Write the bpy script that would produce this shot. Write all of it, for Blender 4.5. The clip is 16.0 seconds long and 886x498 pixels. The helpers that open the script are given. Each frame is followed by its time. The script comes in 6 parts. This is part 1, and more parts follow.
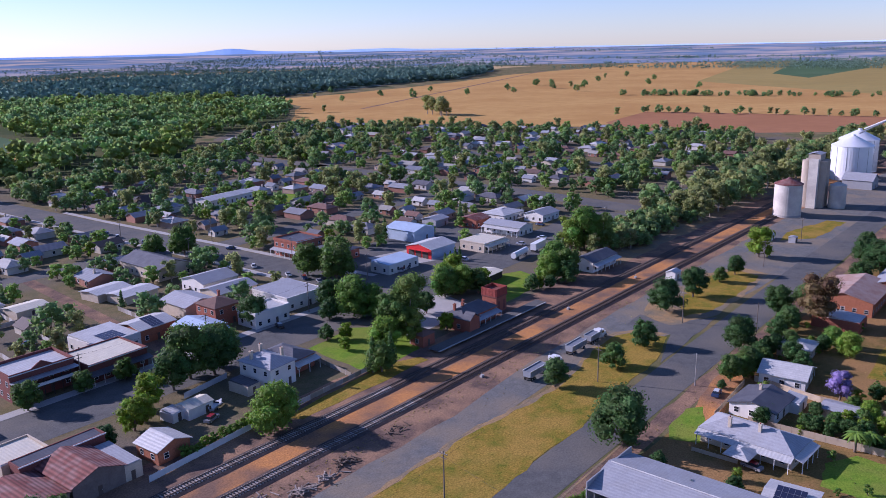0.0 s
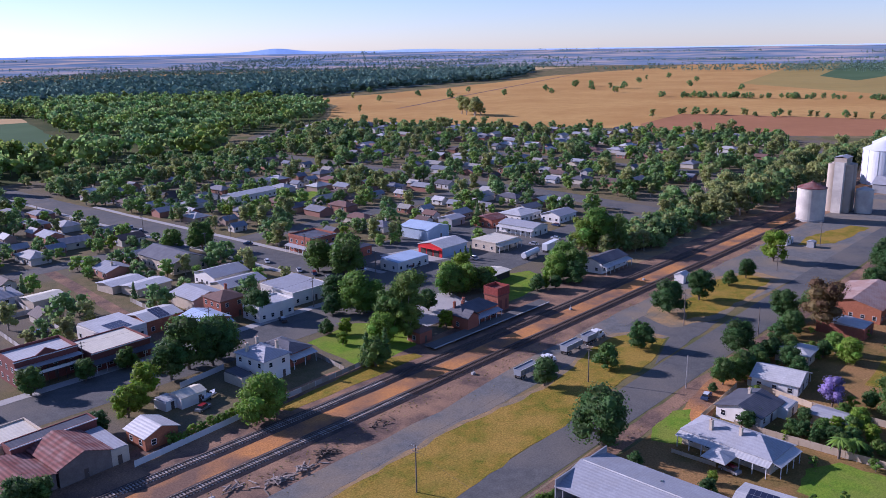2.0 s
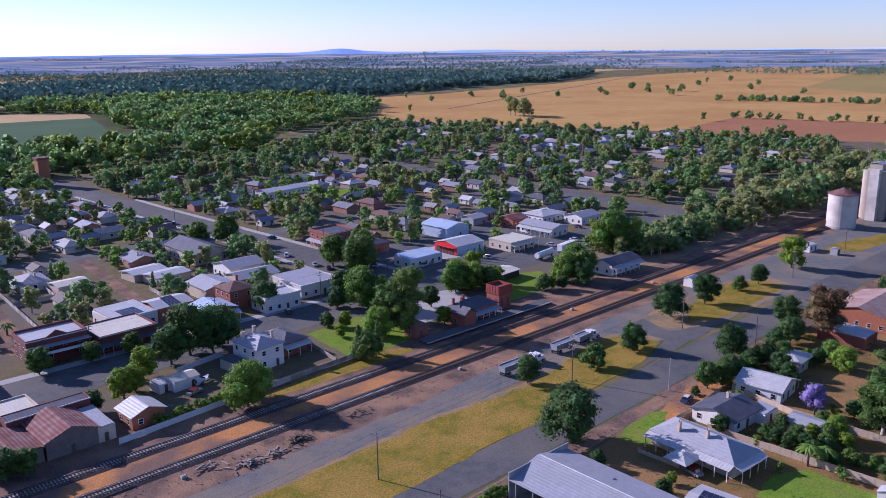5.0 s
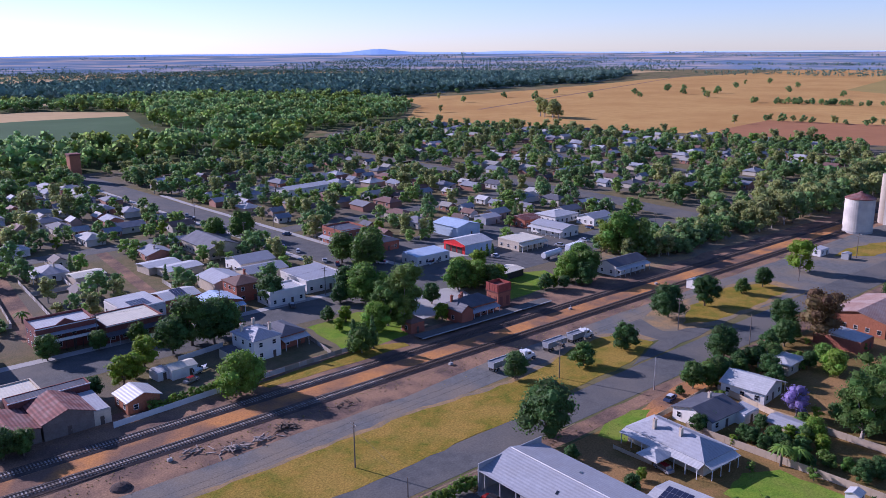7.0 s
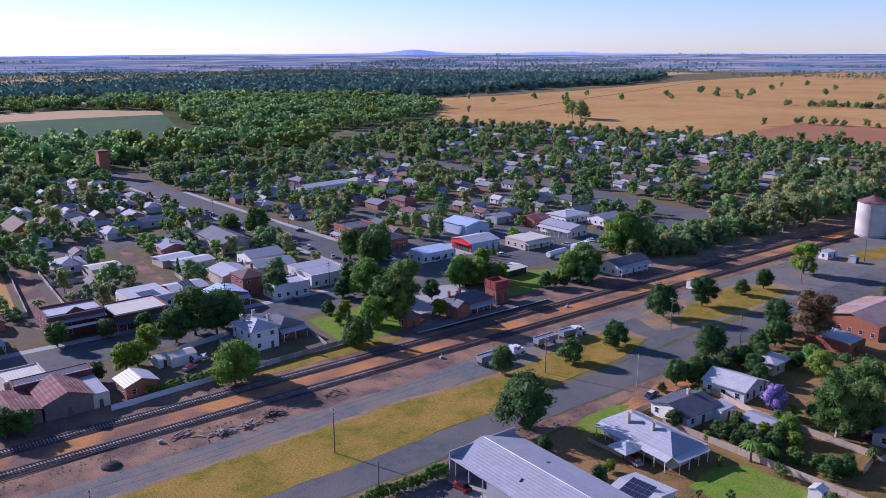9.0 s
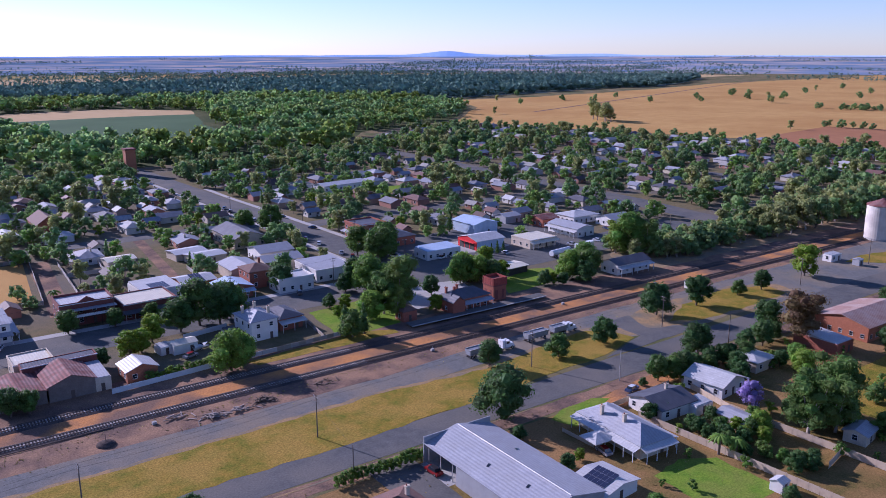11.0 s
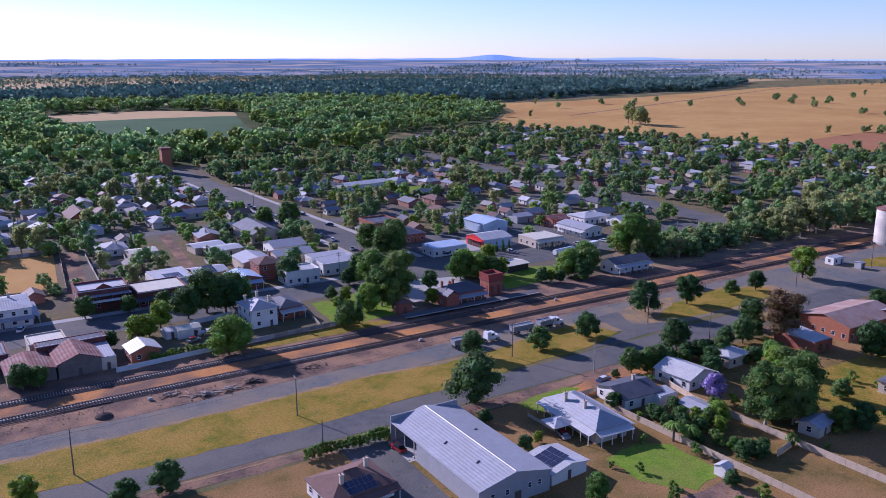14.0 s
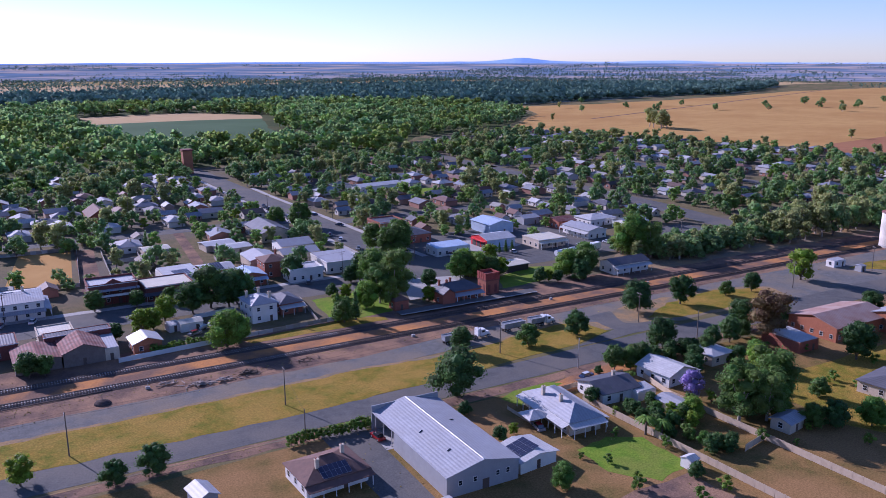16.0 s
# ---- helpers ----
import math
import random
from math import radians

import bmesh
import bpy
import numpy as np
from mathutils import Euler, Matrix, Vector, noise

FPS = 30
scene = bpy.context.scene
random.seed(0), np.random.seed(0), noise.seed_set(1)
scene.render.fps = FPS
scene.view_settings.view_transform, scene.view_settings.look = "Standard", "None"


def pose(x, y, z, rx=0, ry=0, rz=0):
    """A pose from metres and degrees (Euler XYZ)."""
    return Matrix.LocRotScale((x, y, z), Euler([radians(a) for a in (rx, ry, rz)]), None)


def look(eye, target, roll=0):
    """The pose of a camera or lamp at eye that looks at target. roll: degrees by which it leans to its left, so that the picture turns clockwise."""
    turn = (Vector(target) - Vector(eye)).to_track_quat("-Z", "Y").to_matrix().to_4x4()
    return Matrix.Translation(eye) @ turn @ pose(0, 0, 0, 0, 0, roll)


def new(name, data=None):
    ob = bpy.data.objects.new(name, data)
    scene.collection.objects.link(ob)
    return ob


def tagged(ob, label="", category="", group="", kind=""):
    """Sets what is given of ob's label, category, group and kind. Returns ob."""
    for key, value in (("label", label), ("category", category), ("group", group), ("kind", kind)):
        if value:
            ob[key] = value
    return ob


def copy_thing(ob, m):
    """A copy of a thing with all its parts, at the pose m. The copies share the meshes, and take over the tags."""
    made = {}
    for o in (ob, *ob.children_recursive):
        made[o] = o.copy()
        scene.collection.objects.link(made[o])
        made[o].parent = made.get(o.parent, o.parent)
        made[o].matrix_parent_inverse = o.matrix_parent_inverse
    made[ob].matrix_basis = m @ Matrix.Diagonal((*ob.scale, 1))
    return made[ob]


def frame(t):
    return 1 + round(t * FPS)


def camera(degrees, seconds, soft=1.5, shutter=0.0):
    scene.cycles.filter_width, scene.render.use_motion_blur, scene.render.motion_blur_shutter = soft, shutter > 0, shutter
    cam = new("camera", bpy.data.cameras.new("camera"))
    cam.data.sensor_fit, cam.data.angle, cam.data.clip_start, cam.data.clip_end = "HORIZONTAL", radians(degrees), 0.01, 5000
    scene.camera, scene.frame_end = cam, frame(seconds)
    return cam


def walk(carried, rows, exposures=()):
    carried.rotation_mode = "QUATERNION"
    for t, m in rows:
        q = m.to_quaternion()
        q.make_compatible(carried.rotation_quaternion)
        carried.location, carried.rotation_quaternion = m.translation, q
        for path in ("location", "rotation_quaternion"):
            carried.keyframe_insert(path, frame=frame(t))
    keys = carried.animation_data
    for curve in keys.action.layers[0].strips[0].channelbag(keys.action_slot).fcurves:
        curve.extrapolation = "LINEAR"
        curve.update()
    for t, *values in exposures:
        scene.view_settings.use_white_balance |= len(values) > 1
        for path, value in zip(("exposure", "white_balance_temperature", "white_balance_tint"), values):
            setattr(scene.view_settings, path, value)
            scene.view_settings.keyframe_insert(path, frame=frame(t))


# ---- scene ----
cam = camera(57.34, 16.0, soft=0.8)
walk(cam, [
    (0, look((-36.77, -136.05, 87.08), (37.84, -74.13, 62.60), -1.22)),
    (1, look((-33.23, -141.69, 86.70), (39.70, -77.76, 62.31), -1.12)),
    (2, look((-29.66, -147.19, 86.43), (41.56, -81.33, 62.13), -1.01)),
    (3, look((-26.12, -152.65, 86.25), (43.37, -84.95, 62.02), -0.89)),
    (4, look((-22.66, -158.14, 86.15), (45.10, -88.68, 61.98), -0.77)),
    (5, look((-19.32, -163.72, 86.10), (46.71, -92.60, 61.99), -0.66)),
    (6, look((-16.12, -169.44, 86.09), (48.19, -96.74, 62.04), -0.55)),
    (7, look((-13.07, -175.32, 86.10), (49.54, -101.12, 62.11), -0.44)),
    (8, look((-10.17, -181.37, 86.13), (50.76, -105.77, 62.20), -0.34)),
    (9, look((-7.39, -187.58, 86.18), (51.88, -110.66, 62.31), -0.25)),
    (10, look((-4.73, -193.95, 86.23), (52.91, -115.77, 62.44), -0.17)),
    (11, look((-2.13, -200.42, 86.28), (53.91, -121.06, 62.58), -0.11)),
    (12, look((0.46, -206.96, 86.33), (54.91, -126.46, 62.74), -0.06)),
    (13, look((3.10, -213.48, 86.39), (55.99, -131.91, 62.93), -0.03)),
    (14, look((5.88, -219.91, 86.45), (57.21, -137.31, 63.15), -0.02)),
    (15, look((8.87, -226.14, 86.54), (58.66, -142.56, 63.41), -0.04)),
    (16, look((12.18, -232.06, 86.65), (60.43, -147.52, 63.73), -0.08)),
], exposures=[(0, 0.63, 5400, 39), (16, 0.62, 5230, 42)])

# ---- world and sun ----
SUN_EL, SUN_AZ = 23.0, 111.0
world = bpy.data.worlds.new("world")
scene.world = world
world.use_nodes = True
wn = world.node_tree
sky = wn.nodes.new("ShaderNodeTexSky")
sky.sky_type = "NISHITA"
sky.sun_disc = False
sky.sun_elevation = radians(SUN_EL)
sky.sun_rotation = radians(90 - SUN_AZ)
sky.altitude = 100
sky.air_density = 0.9
sky.dust_density = 0.12
sky.ozone_density = 3.6
wn.nodes["Background"].inputs["Strength"].default_value = 0.085
wn.links.new(sky.outputs["Color"], wn.nodes["Background"].inputs["Color"])
sun_data = bpy.data.lights.new("sun", "SUN")
sun_data.energy = 4.4
sun_data.angle = radians(0.6)
sun_data.color = (1.0, 0.92, 0.80)
sun = new("sun", sun_data)
sd = Vector((math.cos(radians(SUN_AZ)) * math.cos(radians(SUN_EL)), math.sin(radians(SUN_AZ)) * math.cos(radians(SUN_EL)), math.sin(radians(SUN_EL))))
sun.matrix_world = look(sd * 400, (0, 0, 0))


# ---- materials ----
def mat(name, c1, c2=None, scale=1.0, rough=0.85, metal=0.0, bump=0.3, c3=None, big=0.05, stripes=0.0, rnd=None, island=0.0, spec=0.3, amount=1.0, striped_colour=False, axis="X", leafy=0.0, fine=0.0, stripe_depth=0.25, stretch=None):
    """Two scales of noise between two or three colours, bump, and optional corrugation or random tint per object or island."""
    m = bpy.data.materials.new(name)
    m.use_nodes = True
    nt = m.node_tree
    nodes, links = nt.nodes, nt.links
    bs = nodes["Principled BSDF"]
    bs.inputs["Roughness"].default_value = rough
    bs.inputs["Metallic"].default_value = metal
    bs.inputs["Specular IOR Level"].default_value = spec
    geo = nodes.new("ShaderNodeNewGeometry")
    tc = nodes.new("ShaderNodeTexCoord")
    n1 = nodes.new("ShaderNodeTexNoise")
    n1.inputs["Scale"].default_value = scale
    n1.inputs["Detail"].default_value = 6
    n1.inputs["Roughness"].default_value = 0.65
    place = geo.outputs["Position"]
    if stretch:
        n1.inputs["Detail"].default_value = 3
        n1.inputs["Roughness"].default_value = 0.5
        vm = nodes.new("ShaderNodeVectorMath")
        vm.operation = "MULTIPLY"
        vm.inputs[1].default_value = stretch
        links.new(place, vm.inputs[0])
        place = vm.outputs["Vector"]
    links.new(place, n1.inputs["Vector"])
    ramp = nodes.new("ShaderNodeValToRGB")
    ramp.color_ramp.elements[0].position = 0.44 if stretch else 0.32
    ramp.color_ramp.elements[1].position = 0.56 if stretch else 0.68
    ramp.color_ramp.elements[0].color = (*c1, 1)
    ramp.color_ramp.elements[1].color = (*(c2 or c1), 1)
    links.new(n1.outputs["Fac"], ramp.inputs["Fac"])
    col = ramp.outputs["Color"]
    n2 = nodes.new("ShaderNodeTexNoise")
    n2.inputs["Scale"].default_value = big
    n2.inputs["Detail"].default_value = 4
    links.new(place, n2.inputs["Vector"])
    r2 = nodes.new("ShaderNodeValToRGB")
    r2.color_ramp.elements[0].position = 0.42
    r2.color_ramp.elements[1].position = 0.62
    links.new(n2.outputs["Fac"], r2.inputs["Fac"])
    mix = nodes.new("ShaderNodeMix")
    mix.data_type = "RGBA"
    third = c3 or tuple(v * 0.8 for v in c1)
    fac = nodes.new("ShaderNodeMath")
    fac.operation = "MULTIPLY"
    fac.inputs[1].default_value = amount if c3 else 0.5 * amount
    links.new(r2.outputs["Color"], fac.inputs[0])
    links.new(fac.outputs[0], mix.inputs["Factor"])
    links.new(col, mix.inputs["A"])
    mix.inputs["B"].default_value = (*third, 1)
    col = mix.outputs["Result"]
    if rnd:
        oi = nodes.new("ShaderNodeObjectInfo")
        rr = nodes.new("ShaderNodeValToRGB")
        rr.color_ramp.interpolation = "CONSTANT"
        while len(rr.color_ramp.elements) < len(rnd):
            rr.color_ramp.elements.new(0.5)
        for i, c in enumerate(rnd):
            rr.color_ramp.elements[i].position = i / len(rnd)
            rr.color_ramp.elements[i].color = (*c, 1)
        links.new(oi.outputs["Random"], rr.inputs["Fac"])
        mm = nodes.new("ShaderNodeMix")
        mm.data_type = "RGBA"
        mm.blend_type = "MULTIPLY"
        mm.inputs["Factor"].default_value = 1
        links.new(col, mm.inputs["A"])
        links.new(rr.outputs["Color"], mm.inputs["B"])
        col = mm.outputs["Result"]
    if island:
        hs = nodes.new("ShaderNodeHueSaturation")
        for key, lo, hi in (("Value", 1 - island, 1 + island), ("Hue", 0.5 - island * 0.06, 0.5 + island * 0.06)):
            mr = nodes.new("ShaderNodeMapRange")
            mr.inputs["To Min"].default_value = lo
            mr.inputs["To Max"].default_value = hi
            links.new(geo.outputs["Random Per Island"], mr.inputs["Value"])
            links.new(mr.outputs["Result"], hs.inputs[key])
        links.new(col, hs.inputs["Color"])
        col = hs.outputs["Color"]
    height = n1.outputs["Fac"]
    if fine:
        n3 = nodes.new("ShaderNodeTexNoise")
        n3.inputs["Scale"].default_value = 2.2
        n3.inputs["Detail"].default_value = 8
        n3.inputs["Roughness"].default_value = 0.75
        links.new(geo.outputs["Position"], n3.inputs["Vector"])
        mr3 = nodes.new("ShaderNodeMapRange")
        mr3.inputs["From Min"].default_value = 0.3
        mr3.inputs["From Max"].default_value = 0.7
        mr3.inputs["To Min"].default_value = 1 - fine
        mr3.inputs["To Max"].default_value = 1 + fine
        links.new(n3.outputs["Fac"], mr3.inputs["Value"])
        h3 = nodes.new("ShaderNodeHueSaturation")
        links.new(mr3.outputs["Result"], h3.inputs["Value"])
        links.new(col, h3.inputs["Color"])
        col = h3.outputs["Color"]
        height = n3.outputs["Fac"]
    if stripes:
        wv = nodes.new("ShaderNodeTexWave")
        wv.bands_direction = axis
        wv.inputs["Scale"].default_value = stripes
        wv.inputs["Distortion"].default_value = 0.05
        links.new(tc.outputs["Object"], wv.inputs["Vector"])
        height = wv.outputs["Fac"]
        if striped_colour:
            ms = nodes.new("ShaderNodeMix")
            ms.data_type = "RGBA"
            ms.blend_type = "MULTIPLY"
            links.new(wv.outputs["Color"], ms.inputs["B"])
            links.new(col, ms.inputs["A"])
            ms.inputs["Factor"].default_value = stripe_depth
            col = ms.outputs["Result"]
    links.new(col, bs.inputs["Base Color"])
    if bump:
        bp = nodes.new("ShaderNodeBump")
        bp.inputs["Strength"].default_value = bump
        bp.inputs["Distance"].default_value = 0.05
        links.new(height, bp.inputs["Height"])
        links.new(bp.outputs["Normal"], bs.inputs["Normal"])
    if leafy:
        tr = nodes.new("ShaderNodeBsdfTranslucent")
        links.new(col, tr.inputs["Color"])
        ms2 = nodes.new("ShaderNodeMixShader")
        ms2.inputs["Fac"].default_value = leafy
        links.new(bs.outputs["BSDF"], ms2.inputs[1])
        links.new(tr.outputs["BSDF"], ms2.inputs[2])
        links.new(ms2.outputs["Shader"], nodes["Material Output"].inputs["Surface"])
    return m


M = {}
M["earth"] = mat("dry_earth", (0.24, 0.17, 0.09), (0.17, 0.145, 0.07), 0.25, 0.95, c3=(0.10, 0.11, 0.045), big=0.03, fine=0.35, spec=0.03)
M["town_ground"] = mat("town_ground", (0.20, 0.15, 0.085), (0.115, 0.11, 0.05), 0.2, 0.95, c3=(0.15, 0.13, 0.10), big=0.025, fine=0.4, spec=0.03)
M["yard"] = mat("dry_yard", (0.25, 0.15, 0.056), (0.115, 0.10, 0.03), 0.25, 0.95, c3=(0.29, 0.17, 0.07), big=0.05, fine=0.45, spec=0.03)
M["gold"] = mat("stubble", (0.52, 0.32, 0.11), (0.43, 0.245, 0.08), 0.05, 0.95, c3=(0.40, 0.215, 0.07), big=0.007, fine=0.14, spec=0.03, amount=0.7)
M["gold_pale"] = mat("pale_stubble", (0.52, 0.37, 0.19), (0.46, 0.32, 0.15), 0.05, 0.95, big=0.006, spec=0.03)
M["redfield"] = mat("ploughed_red_soil", (0.38, 0.18, 0.085), (0.32, 0.15, 0.075), 0.06, 0.95, big=0.01, spec=0.03)
M["olive"] = mat("olive_pasture", (0.36, 0.26, 0.085), (0.29, 0.23, 0.08), 0.03, 0.95, big=0.005, spec=0.03)
M["crop"] = mat("green_crop", (0.075, 0.13, 0.06), (0.095, 0.15, 0.075), 0.04, 0.95, big=0.01, spec=0.03)
M["asphalt"] = mat("asphalt", (0.088, 0.09, 0.088), (0.13, 0.13, 0.125), 0.35, 0.9, c3=(0.145, 0.135, 0.118), big=0.05, bump=0.15, fine=0.28, spec=0.1)
M["gravel"] = mat("grey_gravel", (0.175, 0.175, 0.165), (0.125, 0.127, 0.12), 0.45, 0.95, c3=(0.22, 0.185, 0.14), big=0.06, fine=0.3, spec=0.03)
M["median"] = mat("mown_dry_grass", (0.31, 0.195, 0.036), (0.12, 0.14, 0.018), 0.3, 0.95, c3=(0.34, 0.215, 0.05), big=0.085, fine=0.6, spec=0.03, amount=0.75)
M["lawn"] = mat("green_lawn", (0.10, 0.20, 0.02), (0.19, 0.27, 0.03), 0.35, 0.95, c3=(0.20, 0.21, 0.045), big=0.12, fine=0.4, spec=0.03, amount=0.6)
M["ballast_orange"] = mat("orange_ballast", (0.52, 0.235, 0.075), (0.40, 0.19, 0.08), 0.5, 0.95, c3=(0.19, 0.12, 0.085), big=0.075, fine=0.4, spec=0.03)
M["ballast"] = mat("dark_ballast", (0.085, 0.068, 0.062), (0.115, 0.085, 0.07), 1.2, 0.95, c3=(0.07, 0.058, 0.055), big=0.2, fine=0.5, spec=0.03)
M["dirt"] = mat("pinkish_dirt", (0.20, 0.13, 0.098), (0.11, 0.08, 0.065), 0.35, 0.95, c3=(0.30, 0.185, 0.115), big=0.09, fine=0.45, spec=0.03)
M["verge_dust"] = mat("sandy_verge", (0.36, 0.23, 0.115), (0.26, 0.19, 0.10), 0.4, 0.95, c3=(0.20, 0.17, 0.12), big=0.1, fine=0.35, spec=0.03)
M["concrete"] = mat("concrete", (0.42, 0.40, 0.37), (0.36, 0.35, 0.33), 1.0, 0.9, big=0.2, fine=0.15, spec=0.12)
M["rail"] = mat("steel_rail", (0.16, 0.12, 0.10), (0.11, 0.08, 0.065), 2.0, 0.6, 0.3)
M["sleeper"] = mat("concrete_sleeper", (0.40, 0.375, 0.35), (0.32, 0.295, 0.27), 2.0, 0.9, rnd=[(1, 1, 1), (0.8, 0.78, 0.75), (0.9, 0.87, 0.84), (0.55, 0.5, 0.45), (0.7, 0.66, 0.6)])
M["timber"] = mat("weathered_timber", (0.16, 0.12, 0.09), (0.10, 0.075, 0.06), 2.0, 0.9, rnd=[(1, 1, 1), (0.7, 0.65, 0.6), (1.3, 1.2, 1.1)])
M["grey_timber"] = mat("bleached_timber", (0.36, 0.31, 0.27), (0.24, 0.20, 0.17), 2.0, 0.9, rnd=[(1, 1, 1), (0.75, 0.7, 0.65), (1.2, 1.15, 1.1)])
M["pole"] = mat("pole_timber", (0.20, 0.165, 0.135), (0.13, 0.105, 0.09), 1.5, 0.9)
M["galv_pole"] = mat("galvanised_pole", (0.5, 0.5, 0.5), (0.42, 0.42, 0.43), 2, 0.5, 0.6)
M["zinc"] = mat("galvanised_iron", (0.40, 0.405, 0.425), (0.33, 0.335, 0.355), 0.5, 0.6, 0.15, 0.5, c3=(0.35, 0.35, 0.36), big=0.3, stripes=0.4, striped_colour=True, stripe_depth=0.09, fine=0.15)
M["white_roof"] = mat("pale_iron_roof", (0.57, 0.56, 0.535), (0.46, 0.455, 0.44), 0.5, 0.5, 0.1, 0.5, big=0.3, stripes=0.4, striped_colour=True, stripe_depth=0.08, fine=0.15)
M["cream_roof"] = mat("cream_iron_roof", (0.68, 0.63, 0.50), (0.60, 0.55, 0.42), 0.5, 0.6, 0.0, 0.4, big=0.3, stripes=0.4, striped_colour=True, stripe_depth=0.07, fine=0.12)
M["blue_roof"] = mat("pale_blue_iron", (0.50, 0.60, 0.72), (0.45, 0.55, 0.67), 0.5, 0.45, 0.2, 0.5, big=0.2, stripes=0.4, striped_colour=True, stripe_depth=0.07, fine=0.12)
M["dark_roof"] = mat("dark_iron_roof", (0.10, 0.10, 0.115), (0.14, 0.14, 0.15), 0.5, 0.55, 0.2, 0.5, big=0.3, stripes=0.4, striped_colour=True, stripe_depth=0.07, fine=0.12)
M["rust_roof"] = mat("rusty_iron", (0.20, 0.06, 0.05), (0.27, 0.10, 0.08), 0.5, 0.85, 0.05, 0.5, c3=(0.36, 0.26, 0.24), big=0.35, stripes=0.35, striped_colour=True, stripe_depth=0.5, amount=0.45)
M["pale_rust"] = mat("sun_bleached_rusty_iron", (0.42, 0.27, 0.21), (0.34, 0.20, 0.155), 0.4, 0.8, 0.05, 0.5, c3=(0.48, 0.38, 0.33), big=0.25, stripes=0.35, striped_colour=True, stripe_depth=0.3, amount=0.6)
# aged render, its colour lowered to hold the shade on the workshop walls
M["shaded_old_render"] = mat("shaded_aged_render", (0.21, 0.17, 0.145), (0.155, 0.125, 0.11), 0.6, 0.9, big=0.3, fine=0.2)
M["tile_roof"] = mat("brown_tile_roof", (0.19, 0.105, 0.08), (0.13, 0.08, 0.065), 0.8, 0.85, big=0.3, stripes=5.0, axis="Z")
M["town_roof"] = mat("town_roof", (0.76, 0.76, 0.75), (0.62, 0.62, 0.62), 0.5, 0.75, 0.0, 0.4, big=0.25, stripes=0.4, striped_colour=True, stripe_depth=0.18,
    rnd=[(0.46, 0.48, 0.53), (0.16, 0.16, 0.185), (0.58, 0.57, 0.55), (0.28, 0.155, 0.125), (0.36, 0.38, 0.43), (0.22, 0.23, 0.26), (0.50, 0.50, 0.52), (0.30, 0.30, 0.33), (0.15, 0.115, 0.105), (0.45, 0.43, 0.39), (0.26, 0.28, 0.33), (0.40, 0.41, 0.44), (0.20, 0.13, 0.11), (0.70, 0.70, 0.69)])
M["town_wall"] = mat("town_wall", (0.85, 0.85, 0.85), (0.75, 0.75, 0.75), 1.0, 0.85, big=0.3,
    rnd=[(0.62, 0.56, 0.46), (0.36, 0.18, 0.13), (0.7, 0.68, 0.63), (0.45, 0.32, 0.24), (0.55, 0.52, 0.5), (0.42, 0.2, 0.14), (0.66, 0.6, 0.5)])
M["brick"] = mat("red_brick", (0.36, 0.125, 0.075), (0.27, 0.09, 0.06), 3.0, 0.9, big=0.4, fine=0.2)
M["dark_brick"] = mat("dark_red_brick", (0.22, 0.075, 0.06), (0.16, 0.055, 0.045), 3.0, 0.9, big=0.4, fine=0.2)
M["orange_brick"] = mat("orange_brick", (0.40, 0.15, 0.075), (0.31, 0.115, 0.065), 3.0, 0.9, big=0.3, fine=0.25)
M["white_wall"] = mat("white_render", (0.74, 0.71, 0.65), (0.68, 0.65, 0.6), 1.0, 0.85, big=0.3)
M["cream_wall"] = mat("cream_render", (0.58, 0.49, 0.37), (0.5, 0.42, 0.32), 1.0, 0.85, big=0.3, fine=0.1)
M["grey_wall"] = mat("grey_sheet_wall", (0.38, 0.385, 0.395), (0.32, 0.325, 0.335), 0.6, 0.55, 0.2, 0.4, stripes=3.0)
M["red_paint"] = mat("red_paint", (0.62, 0.03, 0.03), (0.52, 0.03, 0.03), 1.0, 0.5)
M["rust_tank"] = mat("rusty_red_tank", (0.33, 0.07, 0.048), (0.24, 0.05, 0.04), 1.2, 0.8, big=0.3, fine=0.25)
M["stone"] = mat("silo_concrete", (0.62, 0.58, 0.50), (0.54, 0.50, 0.43), 0.4, 0.9, c3=(0.46, 0.42, 0.37), big=0.15, fine=0.1)
M["stone_dark"] = mat("aged_silo_concrete", (0.45, 0.38, 0.30), (0.37, 0.31, 0.25), 0.4, 0.9, big=0.15)
M["silo_white"] = mat("white_silo_steel", (0.78, 0.79, 0.80), (0.72, 0.73, 0.75), 0.3, 0.4, 0.2, 0.3, stripes=1.0, axis="Z")
M["trim"] = mat("white_trim", (0.74, 0.73, 0.70), (0.68, 0.67, 0.65), 2.0, 0.6)
M["dark_trim"] = mat("dark_timber_trim", (0.07, 0.05, 0.045), (0.05, 0.04, 0.035), 2.0, 0.7)
M["door"] = mat("painted_door", (0.12, 0.08, 0.06), (0.09, 0.07, 0.06), 2.0, 0.6)
M["glass"] = mat("window_glass", (0.025, 0.03, 0.04), (0.02, 0.025, 0.03), 1.0, 0.08, 0.0, 0.0, spec=0.6)
M["solar"] = mat("solar_panel", (0.016, 0.02, 0.05), (0.02, 0.026, 0.06), 1.0, 0.4, 0.0, 0.0, spec=0.6)
M["fence"] = mat("fence_sheet", (0.42, 0.40, 0.37), (0.34, 0.32, 0.29), 1.0, 0.8, rnd=[(1, 1, 1), (0.8, 0.75, 0.7), (0.65, 0.6, 0.5), (1.2, 1.2, 1.2)])
M["white_fence"] = mat("pale_fence", (0.62, 0.62, 0.60), (0.54, 0.54, 0.52), 1.0, 0.7)
